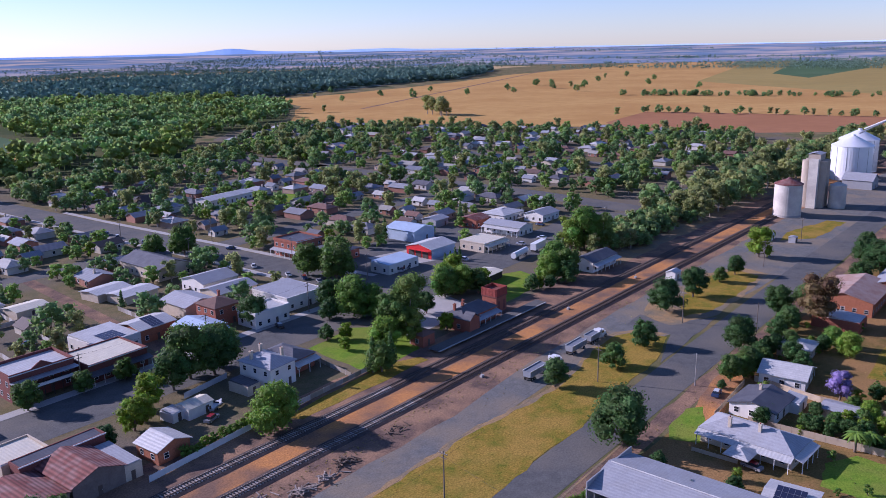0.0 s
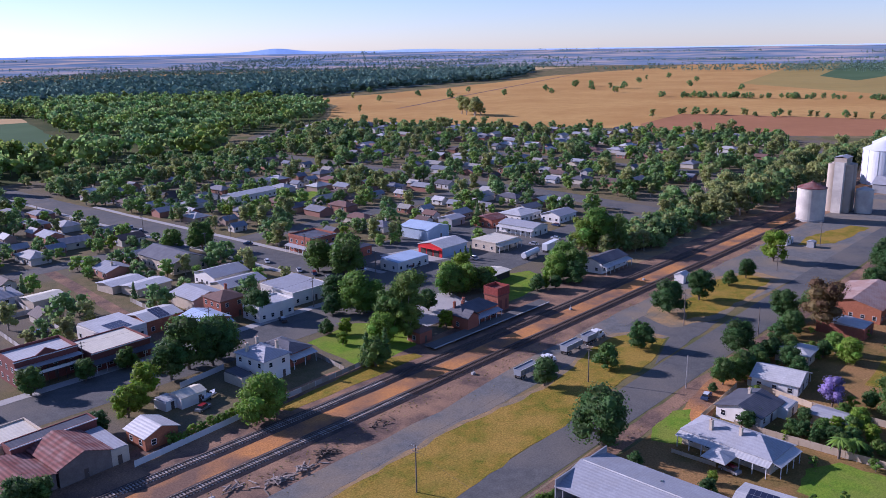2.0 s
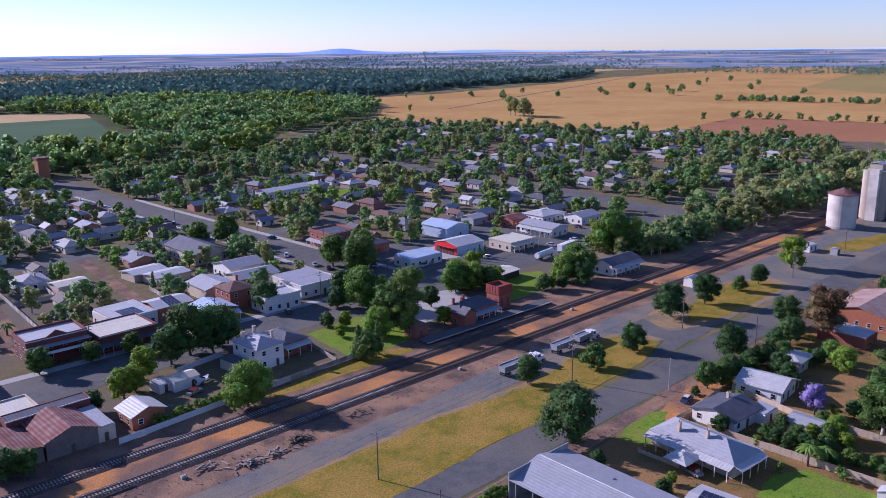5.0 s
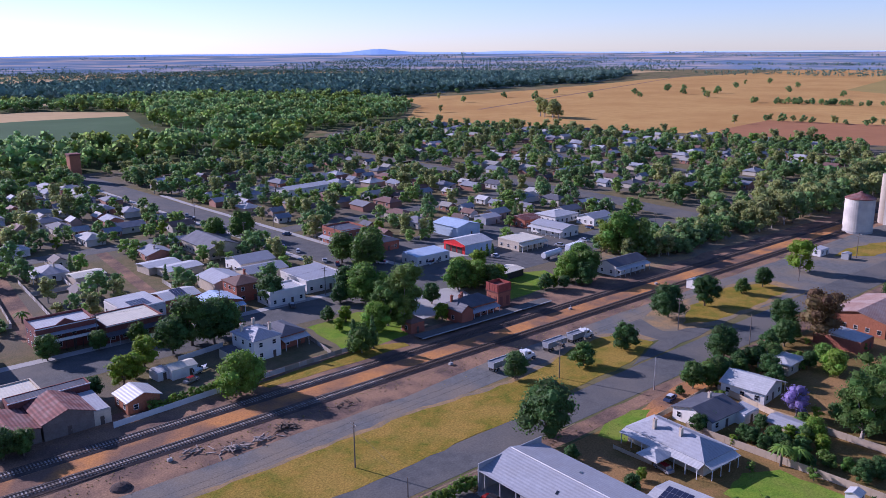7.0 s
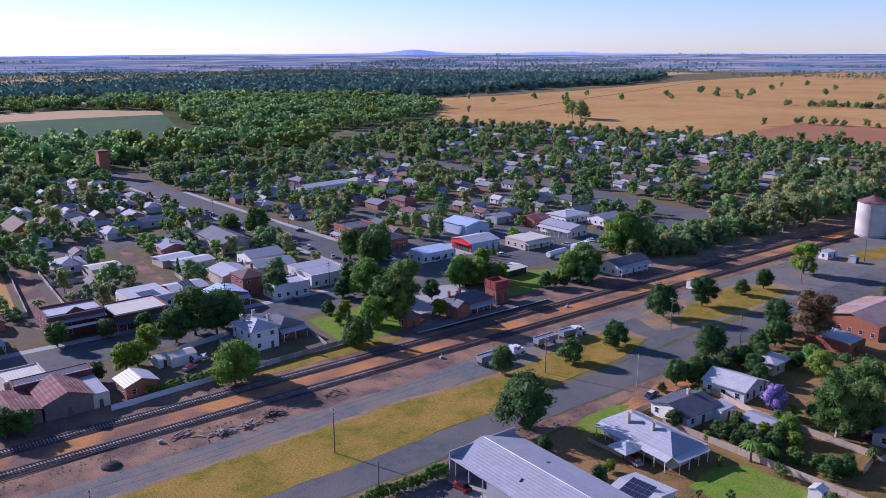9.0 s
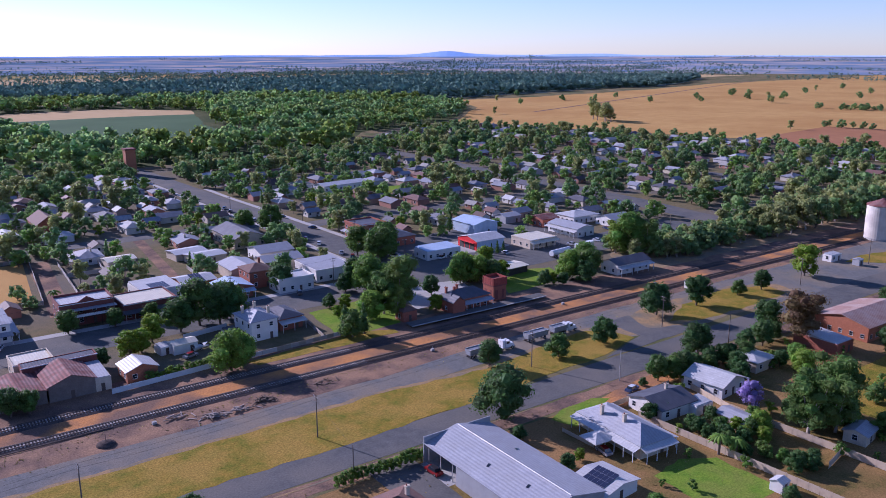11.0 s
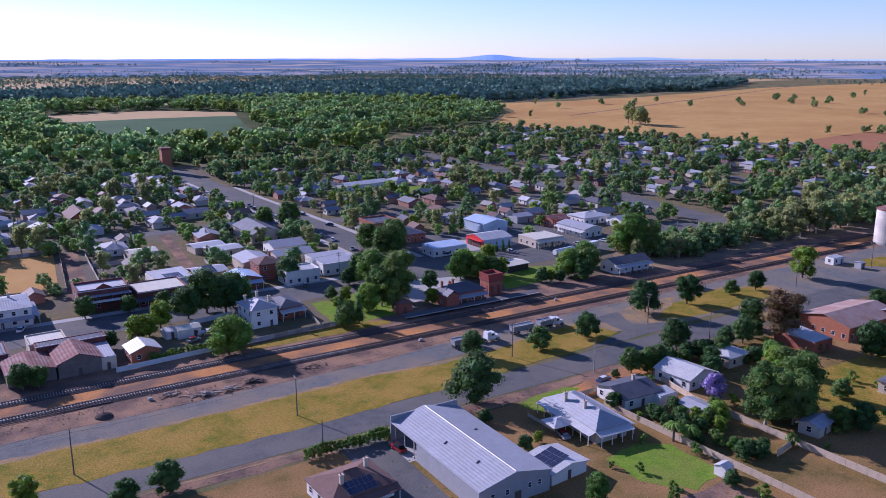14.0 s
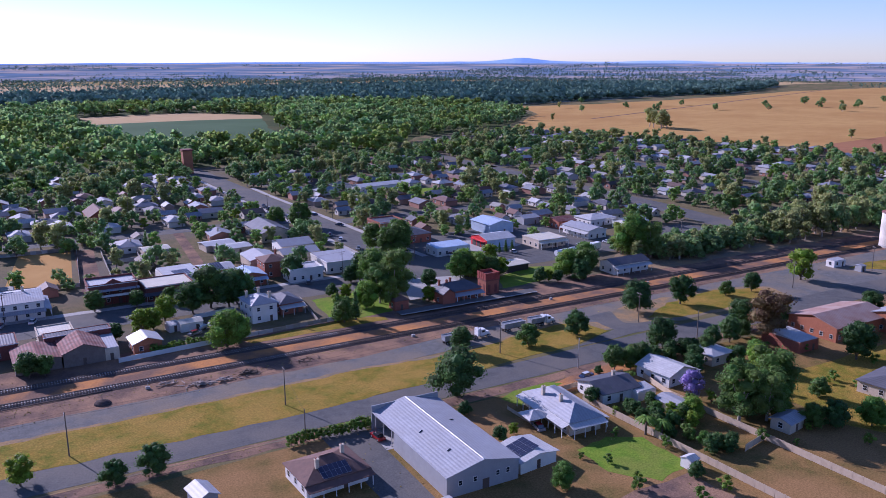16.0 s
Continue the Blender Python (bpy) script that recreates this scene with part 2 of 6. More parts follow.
M["timber_fence"] = mat("timber_fence", (0.52, 0.42, 0.30), (0.43, 0.34, 0.24), 1.0, 0.9)
M["car"] = mat("car_paint", (0.8, 0.8, 0.8), None, 1.0, 0.25, 0.2, 0.0, spec=0.6, rnd=[(0.9, 0.9, 0.9), (0.05, 0.05, 0.06), (0.35, 0.36, 0.38), (0.4, 0.03, 0.03), (0.9, 0.9, 0.88), (0.05, 0.09, 0.2), (0.6, 0.6, 0.62)])
M["white_paint"] = mat("white_vehicle_paint", (0.78, 0.78, 0.77), (0.72, 0.72, 0.71), 1.0, 0.3, 0.0, 0.0, spec=0.6)
M["tipper"] = mat("tipper_steel", (0.42, 0.44, 0.47), (0.34, 0.36, 0.39), 1.0, 0.45, 0.4, 0.2, stripes=1.2)
M["tarp"] = mat("load_tarp", (0.20, 0.22, 0.25), (0.15, 0.165, 0.19), 1.5, 0.8)
M["rubber"] = mat("tyre_rubber", (0.02, 0.02, 0.02), (0.03, 0.03, 0.03), 2.0, 0.9)
M["bark"] = mat("bark", (0.20, 0.15, 0.115), (0.12, 0.09, 0.07), 1.5, 0.95)
M["bark_pale"] = mat("pale_gum_bark", (0.42, 0.36, 0.30), (0.30, 0.25, 0.2), 1.0, 0.9)
tint = [(1, 1, 1), (0.8, 0.85, 0.8), (1.15, 1.1, 0.9), (0.75, 0.85, 0.85), (1.25, 1.15, 0.8), (0.9, 0.95, 0.9), (0.65, 0.75, 0.72)]
M["leaf"] = mat("leaves", (0.145, 0.262, 0.043), (0.223, 0.350, 0.067), 0.12, 0.6, island=0.35, bump=0, rnd=tint, spec=0.2, leafy=0.52)
M["leaf_dark"] = mat("dark_leaves", (0.079, 0.154, 0.045), (0.127, 0.216, 0.061), 0.12, 0.6, island=0.35, bump=0, rnd=tint, spec=0.2, leafy=0.52)
M["leaf_lime"] = mat("lime_leaves", (0.187, 0.275, 0.024), (0.220, 0.308, 0.033), 0.4, 0.6, island=0.35, bump=0, spec=0.2, leafy=0.52)
M["leaf_gum"] = mat("gum_leaves", (0.15, 0.235, 0.055), (0.26, 0.345, 0.085), 0.12, 0.6, island=0.35, bump=0, rnd=tint, spec=0.15, leafy=0.52)
M["leaf_brown"] = mat("russet_leaves", (0.215, 0.135, 0.06), (0.165, 0.12, 0.05), 0.4, 0.7, island=0.4, bump=0, leafy=0.5)
M["leaf_purple"] = mat("jacaranda_blossom", (0.36, 0.29, 0.54), (0.29, 0.23, 0.45), 0.4, 0.7, island=0.3, bump=0, leafy=0.52)
M["town_leaf_a"] = mat("dark_town_leaves", (0.125, 0.23, 0.085), (0.30, 0.42, 0.13), 0.09, 0.6, island=0.35, bump=0, spec=0.2, leafy=0.52)
M["town_leaf_b"] = mat("green_town_leaves", (0.17, 0.29, 0.065), (0.33, 0.45, 0.10), 0.09, 0.6, island=0.35, bump=0, spec=0.2, leafy=0.52)
M["town_leaf_g"] = mat("olive_town_leaves", (0.24, 0.28, 0.10), (0.44, 0.44, 0.15), 0.09, 0.6, island=0.35, bump=0, spec=0.2, leafy=0.52)
M["forest"] = mat("forest_leaves", (0.20, 0.33, 0.13), (0.36, 0.50, 0.19), 0.05, 0.7, island=0.4, bump=0, c3=(0.27, 0.34, 0.075), big=0.010, spec=0.1, leafy=0.52)
# greens pushed towards blue: distance haze painted into the leaf colour
M["far_forest"] = mat("haze_tinted_gum_leaves", (0.17, 0.27, 0.20), (0.26, 0.37, 0.27), 0.02, 0.8, island=0.35, bump=0, spec=0.1, leafy=0.4)
# floor takes the same painted haze tint as the far trees
M["far_floor"] = mat("haze_tinted_woodland_floor", (0.12, 0.17, 0.155), (0.15, 0.19, 0.17), 0.05, 0.95, spec=0.03)
M["weeds"] = mat("dry_weeds", (0.42, 0.32, 0.12), (0.30, 0.27, 0.09), 0.5, 0.9, island=0.4, bump=0, leafy=0.3)
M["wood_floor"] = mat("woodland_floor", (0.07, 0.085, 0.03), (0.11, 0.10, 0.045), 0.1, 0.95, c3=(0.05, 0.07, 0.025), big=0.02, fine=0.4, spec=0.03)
# pale blue base and a weak glow stand in for haze over the hills
M["range"] = mat("haze_painted_range", (0.50, 0.61, 0.80), (0.46, 0.57, 0.76), 0.004, 1.0, bump=0, spec=0.0)
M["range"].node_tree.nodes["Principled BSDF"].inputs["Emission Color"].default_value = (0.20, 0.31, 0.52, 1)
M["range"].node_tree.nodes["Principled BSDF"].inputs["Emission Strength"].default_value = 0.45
# blue-grey bands between the tan fields include painted distance haze
M["far_plain"] = mat("haze_tinted_plain", (0.13, 0.19, 0.25), (0.47, 0.39, 0.34), 1.0, 1.0, bump=0, c3=(0.16, 0.24, 0.34), big=0.6, spec=0.0, stretch=(0.0035, 0.0035, 0.22), amount=0.85)


# ---- mesh helpers ----
class Geo:
    """Collects vertices and faces of one mesh."""

    def __init__(self):
        self.v, self.f = [], []

    def add(self, verts, faces):
        n = len(self.v)
        self.v += [tuple(p) for p in verts]
        self.f += [tuple(i + n for i in fc) for fc in faces]
        return self

    def box(self, cx, cy, z0, sx, sy, sz, taper=0.0):
        x, y = sx / 2, sy / 2
        k = 1 - taper
        self.add([(cx - x, cy - y, z0), (cx + x, cy - y, z0), (cx + x, cy + y, z0), (cx - x, cy + y, z0),
                  (cx - x * k, cy - y * k, z0 + sz), (cx + x * k, cy - y * k, z0 + sz), (cx + x * k, cy + y * k, z0 + sz), (cx - x * k, cy + y * k, z0 + sz)],
                 [(3, 2, 1, 0), (4, 5, 6, 7), (0, 1, 5, 4), (1, 2, 6, 5), (2, 3, 7, 6), (3, 0, 4, 7)])
        return self

    def cyl(self, p0, p1, r0, r1=None, n=8, caps=True):
        r1 = r0 if r1 is None else r1
        a, b = Vector(p0), Vector(p1)
        d = (b - a).normalized()
        u = d.orthogonal().normalized()
        w = d.cross(u)
        ring = [(math.cos(2 * math.pi * i / n), math.sin(2 * math.pi * i / n)) for i in range(n)]
        vs = [a + (u * c + w * s) * r0 for c, s in ring] + [b + (u * c + w * s) * r1 for c, s in ring]
        fs = [(i, (i + 1) % n, n + (i + 1) % n, n + i) for i in range(n)]
        if caps:
            fs += [tuple(range(n - 1, -1, -1)), tuple(range(n, 2 * n))]
        return self.add(vs, fs)

    def prism(self, poly, z0, z1):
        n = len(poly)
        vs = [(x, y, z0) for x, y in poly] + [(x, y, z1) for x, y in poly]
        return self.add(vs, [(i, (i + 1) % n, n + (i + 1) % n, n + i) for i in range(n)] + [tuple(range(n - 1, -1, -1)), tuple(range(n, 2 * n))])

    def lathe(self, profile, n=32, cx=0, cy=0):
        vs, fs = [], []
        for r, z in profile:
            vs += [(cx + r * math.cos(2 * math.pi * i / n), cy + r * math.sin(2 * math.pi * i / n), z) for i in range(n)]
        for k in range(len(profile) - 1):
            fs += [(k * n + i, k * n + (i + 1) % n, (k + 1) * n + (i + 1) % n, (k + 1) * n + i) for i in range(n)]
        fs.append(tuple(range((len(profile) - 1) * n, len(profile) * n)))
        return self.add(vs, fs)

    def mesh(self, name, material):
        me = bpy.data.meshes.new(name)
        me.from_pydata(self.v, [], self.f)
        me.materials.append(material)
        me.update()
        return me


def part(name, g, material, parent, label="", at=None):
    """Links a Geo or a shared mesh as one object under a thing."""
    me = g.mesh(name, material) if isinstance(g, Geo) else g
    ob = new(name, me)
    ob.parent = parent
    if at is not None:
        ob.matrix_basis = at
    if label:
        tagged(ob, label)
    return ob


def thing(name, label, category, m=None, group="", kind=""):
    ob = new(name)
    if m is not None:
        ob.matrix_basis = m
    return tagged(ob, label, category, group, kind)


def solid(name, g, material, label, category, m=None, group="", kind=""):
    ob = new(name, g.mesh(name, material) if isinstance(g, Geo) else g)
    if m is not None:
        ob.matrix_basis = m
    return tagged(ob, label, category, group, kind)


G = 1.25  # metres to one unit of the town plan; all positions and footprints below are in plan units


def site(x, y):
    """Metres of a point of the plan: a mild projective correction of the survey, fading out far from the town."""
    w = 1 + -0.000112 * x + 0.000096 * y
    u, v = (1.21375 * x + 0.06173 * y + 3.5311) / w, (-0.00223 * x + 1.20560 * y + 1.5842) / w
    k = min(1.0, max(0.0, (math.hypot(x, y) - 1000) / 900))
    return u + (x * G - u) * k, v + (y * G - v) * k


def bearing(x, y):
    """Turn of the plan's x axis at a place, in degrees."""
    (ax, ay), (bx, by) = site(x - 1, y), site(x + 1, y)
    return math.degrees(math.atan2(by - ay, bx - ax))


def at(x, y, z=0.0, rz=0.0):
    """A pose at a place of the plan."""
    return pose(*site(x, y), z, 0, 0, rz + bearing(x, y))


def patch(name, poly, z, material, label, category):
    """A thin sheet of ground lying on the terrain."""
    z = z if z > 0.5 else z * 0.3
    g = Geo().prism([site(x, y) for x, y in poly], z - 0.25, z)
    return solid(name, g, material, label, category, kind="structure")


def rect(x0, y0, x1, y1):
    return [(x0, y0), (x1, y0), (x1, y1), (x0, y1)]


def wobble(poly, step, amp, seed):
    """A polygon with its edges broken up, as ground edges are."""
    rng = random.Random(seed)
    out = []
    for (ax, ay), (bx, by) in zip(poly, poly[1:] + poly[:1]):
        n = max(1, int(math.hypot(bx - ax, by - ay) / step))
        for i in range(n):
            t = i / n
            j = 0 if i == 0 else amp
            out.append((ax + (bx - ax) * t + rng.uniform(-j, j), ay + (by - ay) * t + rng.uniform(-j, j)))
    return out


# ---- ground ----
g = Geo()
ring_r = [0, 150, 400, 900, 1800, 3000, 4300]
vs = [(120, 60, 0)]
fs = []
N = 96
for r in ring_r[1:]:
    vs += [(120 + r * math.cos(2 * math.pi * i / N), 60 + r * math.sin(2 * math.pi * i / N), 0) for i in range(N)]
fs += [(0, 1 + i, 1 + (i + 1) % N) for i in range(N)]
for k in range(len(ring_r) - 2):
    a, b = 1 + k * N, 1 + (k + 1) * N
    fs += [(a + i, b + i, b + (i + 1) % N, a + (i + 1) % N) for i in range(N)]
g.add(vs, fs)
solid("ground", g, M["earth"], "dry brown earth and thin grass of the plain", "ground", kind="structure")

# the plain's last kilometres and the low blue ranges on the skyline, haze painted into both
g = Geo()
N = 240
vs, fs = [], []
for r, z in ((3300, 0.3), (3800, 27), (4290, 59)):
    vs += [(r * math.cos(2 * math.pi * i / N), r * math.sin(2 * math.pi * i / N), z) for i in range(N)]
for k in range(2):
    fs += [(k * N + i, k * N + (i + 1) % N, (k + 1) * N + (i + 1) % N, (k + 1) * N + i) for i in range(N)]
solid("backdrop_plain", g.add(vs, fs), M["far_plain"], "distant plain with pale fields and woods, bluish haze in its colour", "plain", kind="structure")
g = Geo()
N = 720
vs = []
for i in range(N):
    a = 2 * math.pi * i / N
    deg = math.degrees(a)
    h = 64 + 3 * noise.noise((math.cos(a) * 9, math.sin(a) * 9, 0)) + 2 * noise.noise((math.cos(a) * 40, math.sin(a) * 40, 3))
    for c, wd, hh in ((53.0, 1.6, 17), (53.0, 5.0, 9), (53.0 - 10, 2.5, 9), (53.0 + 14, 4, 5)):
        h += hh * math.exp(-((deg - c) / wd) ** 2)
    vs.append((4300 * math.cos(a), 4300 * math.sin(a), 0))
    vs.append((4420 * math.cos(a), 4420 * math.sin(a), h))
fs = [(2 * i, 2 * ((i + 1) % N), 2 * ((i + 1) % N) + 1, 2 * i + 1) for i in range(N)]
solid("backdrop_range", Geo().add(vs, fs), M["range"], "low wooded ranges along the horizon, painted blue with haze and faintly glowing", "hills", kind="structure")

def inside(x, y, poly):
    hit = False
    for (ax, ay), (bx, by) in zip(poly, poly[1:] + poly[:1]):
        if (ay > y) != (by > y) and x < (bx - ax) * (y - ay) / (by - ay) + ax:
            hit = not hit
    return hit


WOOD = [(-700, 378), (100, 368), (170, 380), (262, 384), (345, 495), (430, 520), (510, 580), (600, 680), (620, 900), (480, 1080), (-200, 1200), (-700, 1100)]
WOOD_FAR = [(-800, 1260), (-100, 1250), (180, 1215), (460, 1140), (620, 960), (690, 870), (860, 900), (1090, 945), (1273, 935), (1500, 1040), (1780, 1200), (1500, 1400), (1005, 1620), (576, 1600), (240, 1500), (-800, 1480)]

# fields
patch("field_stubble", wobble([(470, 525), (500, 400), (530, 312), (565, 205), (610, 90), (700, -150), (2600, -500), (3600, 300), (3400, 1700), (2350, 1050), (1500, 960), (1150, 860), (830, 815), (690, 835), (610, 680), (520, 580)], 60, 5, 1), 0.06, M["gold"], "golden harvested stubble field", "field")
patch("field_red_soil", [(536, 190), (593, 236), (699, 252), (716, 170), (724, 74), (735, -80), (640, -60), (600, 50), (573, 97)], 0.12, M["redfield"], "bare reddish-brown ploughed field", "field")
patch("field_pasture", [(1000, 120), (1250, 430), (3000, 900), (3300, 500), (2000, 60)], 0.12, M["olive"], "olive-green dry pasture", "field")
patch("field_green_strip", [(1400, 300), (1600, 420), (3200, 800), (3300, 640), (2000, 330)], 0.18, M["crop"], "thin green crop strip in the plain", "field")
patch("field_crop", wobble([(70, 800), (100, 560), (150, 520), (238, 540), (250, 680), (285, 830), (200, 850), (90, 850)], 30, 3, 2), 0.10, M["crop"], "green irrigated crop field among trees", "field")
patch("field_pale", wobble([(70, 845), (205, 845), (280, 815), (300, 900), (220, 1010), (80, 1000)], 30, 4, 3), 0.08, M["gold_pale"], "pale stubble field behind the crop", "field")
patch("field_gap", [(170, 486), (240, 490), (252, 545), (176, 540)], 0.12, M["gold"], "small golden clearing among gum trees", "field")
rngp = random.Random(5)
for k in range(44):
    x, y = rngp.uniform(-900, 2200), rngp.uniform(1250, 2500)
    sx, sy = rngp.uniform(150, 480), rngp.uniform(50, 150)
    if inside(x, y, WOOD_FAR):
        continue
    patch("field_far", wobble(rect(x - sx, y - sy, x + sx, y + sy), 90, 14, k), 0.05 + k * 0.008, M[("gold_pale", "gold", "gold_pale", "olive")[k % 4]], "pale distant stubble paddock", "field")
patch("belt_dry_grass", wobble([(198, 7), (262, 7), (560, 10), (560, 40), (300, 44), (272, 36), (230, 33), (214, 40), (200, 28)], 6, 1.0, 47), 0.12, M["verge_dust"], "dry straw-coloured ground under the gum belt", "ground")
patch("strip_behind_wood", wobble([(-300, 1195), (150, 1150), (420, 1090), (560, 980), (590, 1000), (440, 1120), (160, 1195), (-300, 1240)], 40, 6, 48), 0.10, M["gold_pale"], "pale strip of pasture between two woods", "field")
patch("track_farm", [(618, 572), (1250, 818), (1750, 1020), (1749, 1025), (1248, 824), (616, 577)], 0.2, M["dirt"], "narrow earth farm track across the stubble", "track")

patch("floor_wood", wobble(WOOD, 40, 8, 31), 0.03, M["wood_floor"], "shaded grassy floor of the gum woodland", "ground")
patch("floor_wood_far", wobble(WOOD_FAR, 60, 12, 32), 0.03, M["far_floor"], "shaded grassy floor of the far woodland, haze in its colour", "ground")

# the town's ground and its streets
patch("ground_town", wobble([(-60, 8), (230, 8), (520, 30), (600, 100), (560, 205), (525, 312), (490, 400), (470, 520), (380, 500), (265, 380), (100, 366), (-160, 372), (-160, 8)], 25, 3, 4), 0.03, M["town_ground"], "town ground of dry grass and bare soil", "ground")
patch("road_main", [(124, 30), (141, 30), (139.5, 70), (134, 136), (127, 223), (116, 372), (104, 372), (113, 223), (120, 136), (123.5, 70)], 0.107, M["asphalt"], "wide grey asphalt main street", "road")
patch("road_front", rect(-160, 36, 125, 52), 0.10, M["asphalt"], "grey asphalt street facing the railway", "road")
patch("road_highway", [(134, 34), (215, 36), (268, 30), (500, 44), (500, 53), (268, 44), (262, 60), (215, 56), (134, 58)], 0.10, M["asphalt"], "grey asphalt highway through the town", "road")
patch("road_east", [(272, 44), (286, 44), (292, 100), (295, 360), (284, 360), (278, 100)], 0.11, M["asphalt"], "grey asphalt cross street", "road")
patch("road_north", rect(-160, 154, 115, 164), 0.11, M["asphalt"], "grey asphalt back street", "road")
patch("road_mid", rect(134, 136, 266, 147), 0.11, M["asphalt"], "grey asphalt back street", "road")
patch("road_far", rect(134, 262, 480, 271), 0.11, M["asphalt"], "grey asphalt residential street", "road")
patch("road_far_east", rect(380, 53, 389, 380), 0.12, M["asphalt"], "grey asphalt residential street", "road")
patch("road_forecourt", [(134, 58), (215, 56), (222, 78), (200, 96), (150, 96), (134, 84)], 0.115, M["asphalt"], "wide asphalt forecourt between workshops", "road")
patch("pavement_forecourt", [(150, 66), (172, 58), (182, 62), (178, 76), (155, 82)], 0.14, M["concrete"], "pale concrete apron before the workshop", "pavement")
patch("pavement_main_east", [(140, 64), (142.5, 64), (137, 136), (130, 223), (128, 260), (125.5, 260), (127.5, 223), (134.5, 136)], 0.22, M["concrete"], "concrete footpath along the main street", "pavement")
patch("pavement_main_west", [(121, 56), (123.5, 56), (119.5, 136), (112.5, 223), (103.5, 370), (101.5, 370), (110, 223), (117, 136)], 0.22, M["concrete"], "concrete footpath along the main street", "pavement")
patch("pavement_front", rect(-60, 52, 120, 55), 0.22, M["concrete"], "concrete footpath before the shops", "pavement")
patch("road_lane", [(62, 55), (66, 55), (70, 154), (66, 154)], 0.12, M["dirt"], "narrow unsealed lane between yards", "road")
patch("paddock_dry", [(4, 92), (24, 90), (26, 140), (8, 142)], 0.09, M["gold"], "dry golden vacant block", "field")
patch("path_yard", [(26, 70), (32, 70), (34, 140), (27, 140)], 0.085, M["dirt"], "bare earth driveway", "path")

# railway reserve
RX0, RX1 = -170, 560
patch("reserve_dirt", wobble([(RX0, -22), (RX1, -22), (RX1, 12), (RX0, 12)], 8, 0.8, 6), 0.06, M["dirt"], "bare pinkish-brown earth of the rail reserve", "ground")
patch("ballast_between", wobble([(RX0, -7.4), (430, -7.4), (430, -2.4), (RX0, -2.4)], 5, 0.4, 7), 0.11, M["ballast_orange"], "bright orange earth between the two tracks", "ground")
patch("yard_gravel", wobble([(RX0, -29), (28, -29), (108, -26), (118, -27), (150, -34), (215, -38.5), (330, -43), (430, -46), (430, -20), (300, -13.5), (230, -14.5), (150, -15), (105, -17), (82, -19.8), (RX0, -20.2)], 8, 0.6, 8), 0.09, M["gravel"], "grey gravel yard beside the railway", "road")
patch("median_grass", wobble([(RX0, -42.5), (-40, -42.8), (52, -43.2), (90, -42), (116, -39.5), (132, -38.5), (147, -34), (145, -26), (140, -23.5), (128, -24), (118, -27), (104, -29), (79, -27), (28, -28.5), (RX0, -29.5)], 3, 0.5, 9), 0.15, M["median"], "mown yellow-green grass strip between road and yard", "grass")
patch("median_edge", wobble([(RX0, -33), (28, -32), (104, -31), (128, -30), (149, -33), (149, -27), (142, -22), (128, -22.6), (118, -25.6), (104, -27.6), (79, -25.8), (28, -27.4), (RX0, -28.4)], 2.5, 0.5, 21), 0.125, M["verge_dust"], "pale dusty gravel edge of the grass strip", "ground")
patch("median_island_edge", wobble([(155, -31), (158, -22), (168, -18.5), (204, -19.5), (217, -26), (215, -35), (190, -37), (168, -37)], 3, 0.6, 45), 0.14, M["verge_dust"], "bare sandy rim of the tree island", "ground")
patch("median_island", wobble([(163, -31), (172, -26), (184, -21.5), (202, -21), (213, -26), (211, -33.5), (190, -35), (172, -35)], 3, 0.7, 10), 0.16, M["median"], "dry grass island with trees", "grass")
patch("median_island_far", wobble([(258, -24), (272, -22), (300, -28), (300, -35), (268, -33)], 3, 0.6, 11), 0.15, M["median"], "dry grass island near the silos", "grass")
patch("road_south", [(RX0, -52), (-40, -52.5), (100, -50.5), (430, -46), (430, -38), (240, -38), (130, -40.5), (90, -42), (-40, -43.5), (RX0, -43.5)], 0.10, M["asphalt"], "grey asphalt road along the yard", "road")
patch("road_link", wobble([(131, -40), (149, -34), (149, -22), (158, -21), (158, -32), (168, -38)], 4, 0.3, 46), 0.13, M["asphalt"], "asphalt link between road and yard", "road")
patch("verge_south", wobble([(RX0, -58), (110, -55), (300, -52), (300, -48.5), (100, -51), (-40, -53), (RX0, -52.5)], 5, 0.5, 12), 0.09, M["dirt"], "bare dusty road verge", "ground")
patch("yard_south", wobble([(RX0, -400), (700, -400), (700, -56), (300, -54), (110, -56), (RX0, -59)], 20, 0.6, 13), 0.05, M["yard"], "dry grass and soil of the southern lots", "ground")
patch("lawn_park", wobble([(86, 8), (104, 10), (112, 26), (104, 34), (87, 32)], 3, 0.4, 14), 0.13, M["lawn"], "bright green park lawn", "lawn")
patch("lawn_park_far", wobble([(144, 14), (158, 15), (170, 21), (173, 29), (166, 32), (150, 26)], 3, 0.4, 15), 0.13, M["lawn"], "bright green park lawn", "lawn")
patch("lawn_house", wobble([(99.5, -57), (104, -54.8), (113, -54.2), (116, -56.5), (109, -60), (101.5, -62)], 2, 0.3, 16), 0.12, M["lawn"], "green front lawn", "lawn")
patch("lawn_back", wobble([(100, -83), (108, -81.5), (114, -85), (114, -97), (106, -99), (100, -92)], 2, 0.4, 17), 0.12, M["lawn"], "green back lawn", "lawn")
patch("lawn_far", wobble([(540, 190), (575, 140), (560, 120), (530, 170)], 5, 0.5, 18), 0.13, M["lawn"], "green irrigated lawn by the field", "lawn")
patch("lawn_oval", wobble([(196, 190), (214, 186), (220, 205), (200, 212)], 4, 0.4, 19), 0.13, M["lawn"], "green lawn between houses", "lawn")
patch("drive_shed", [(60, -53), (69, -53), (70, -100), (63, -100)], 0.12, M["asphalt"], "asphalt driveway beside the shed", "road")
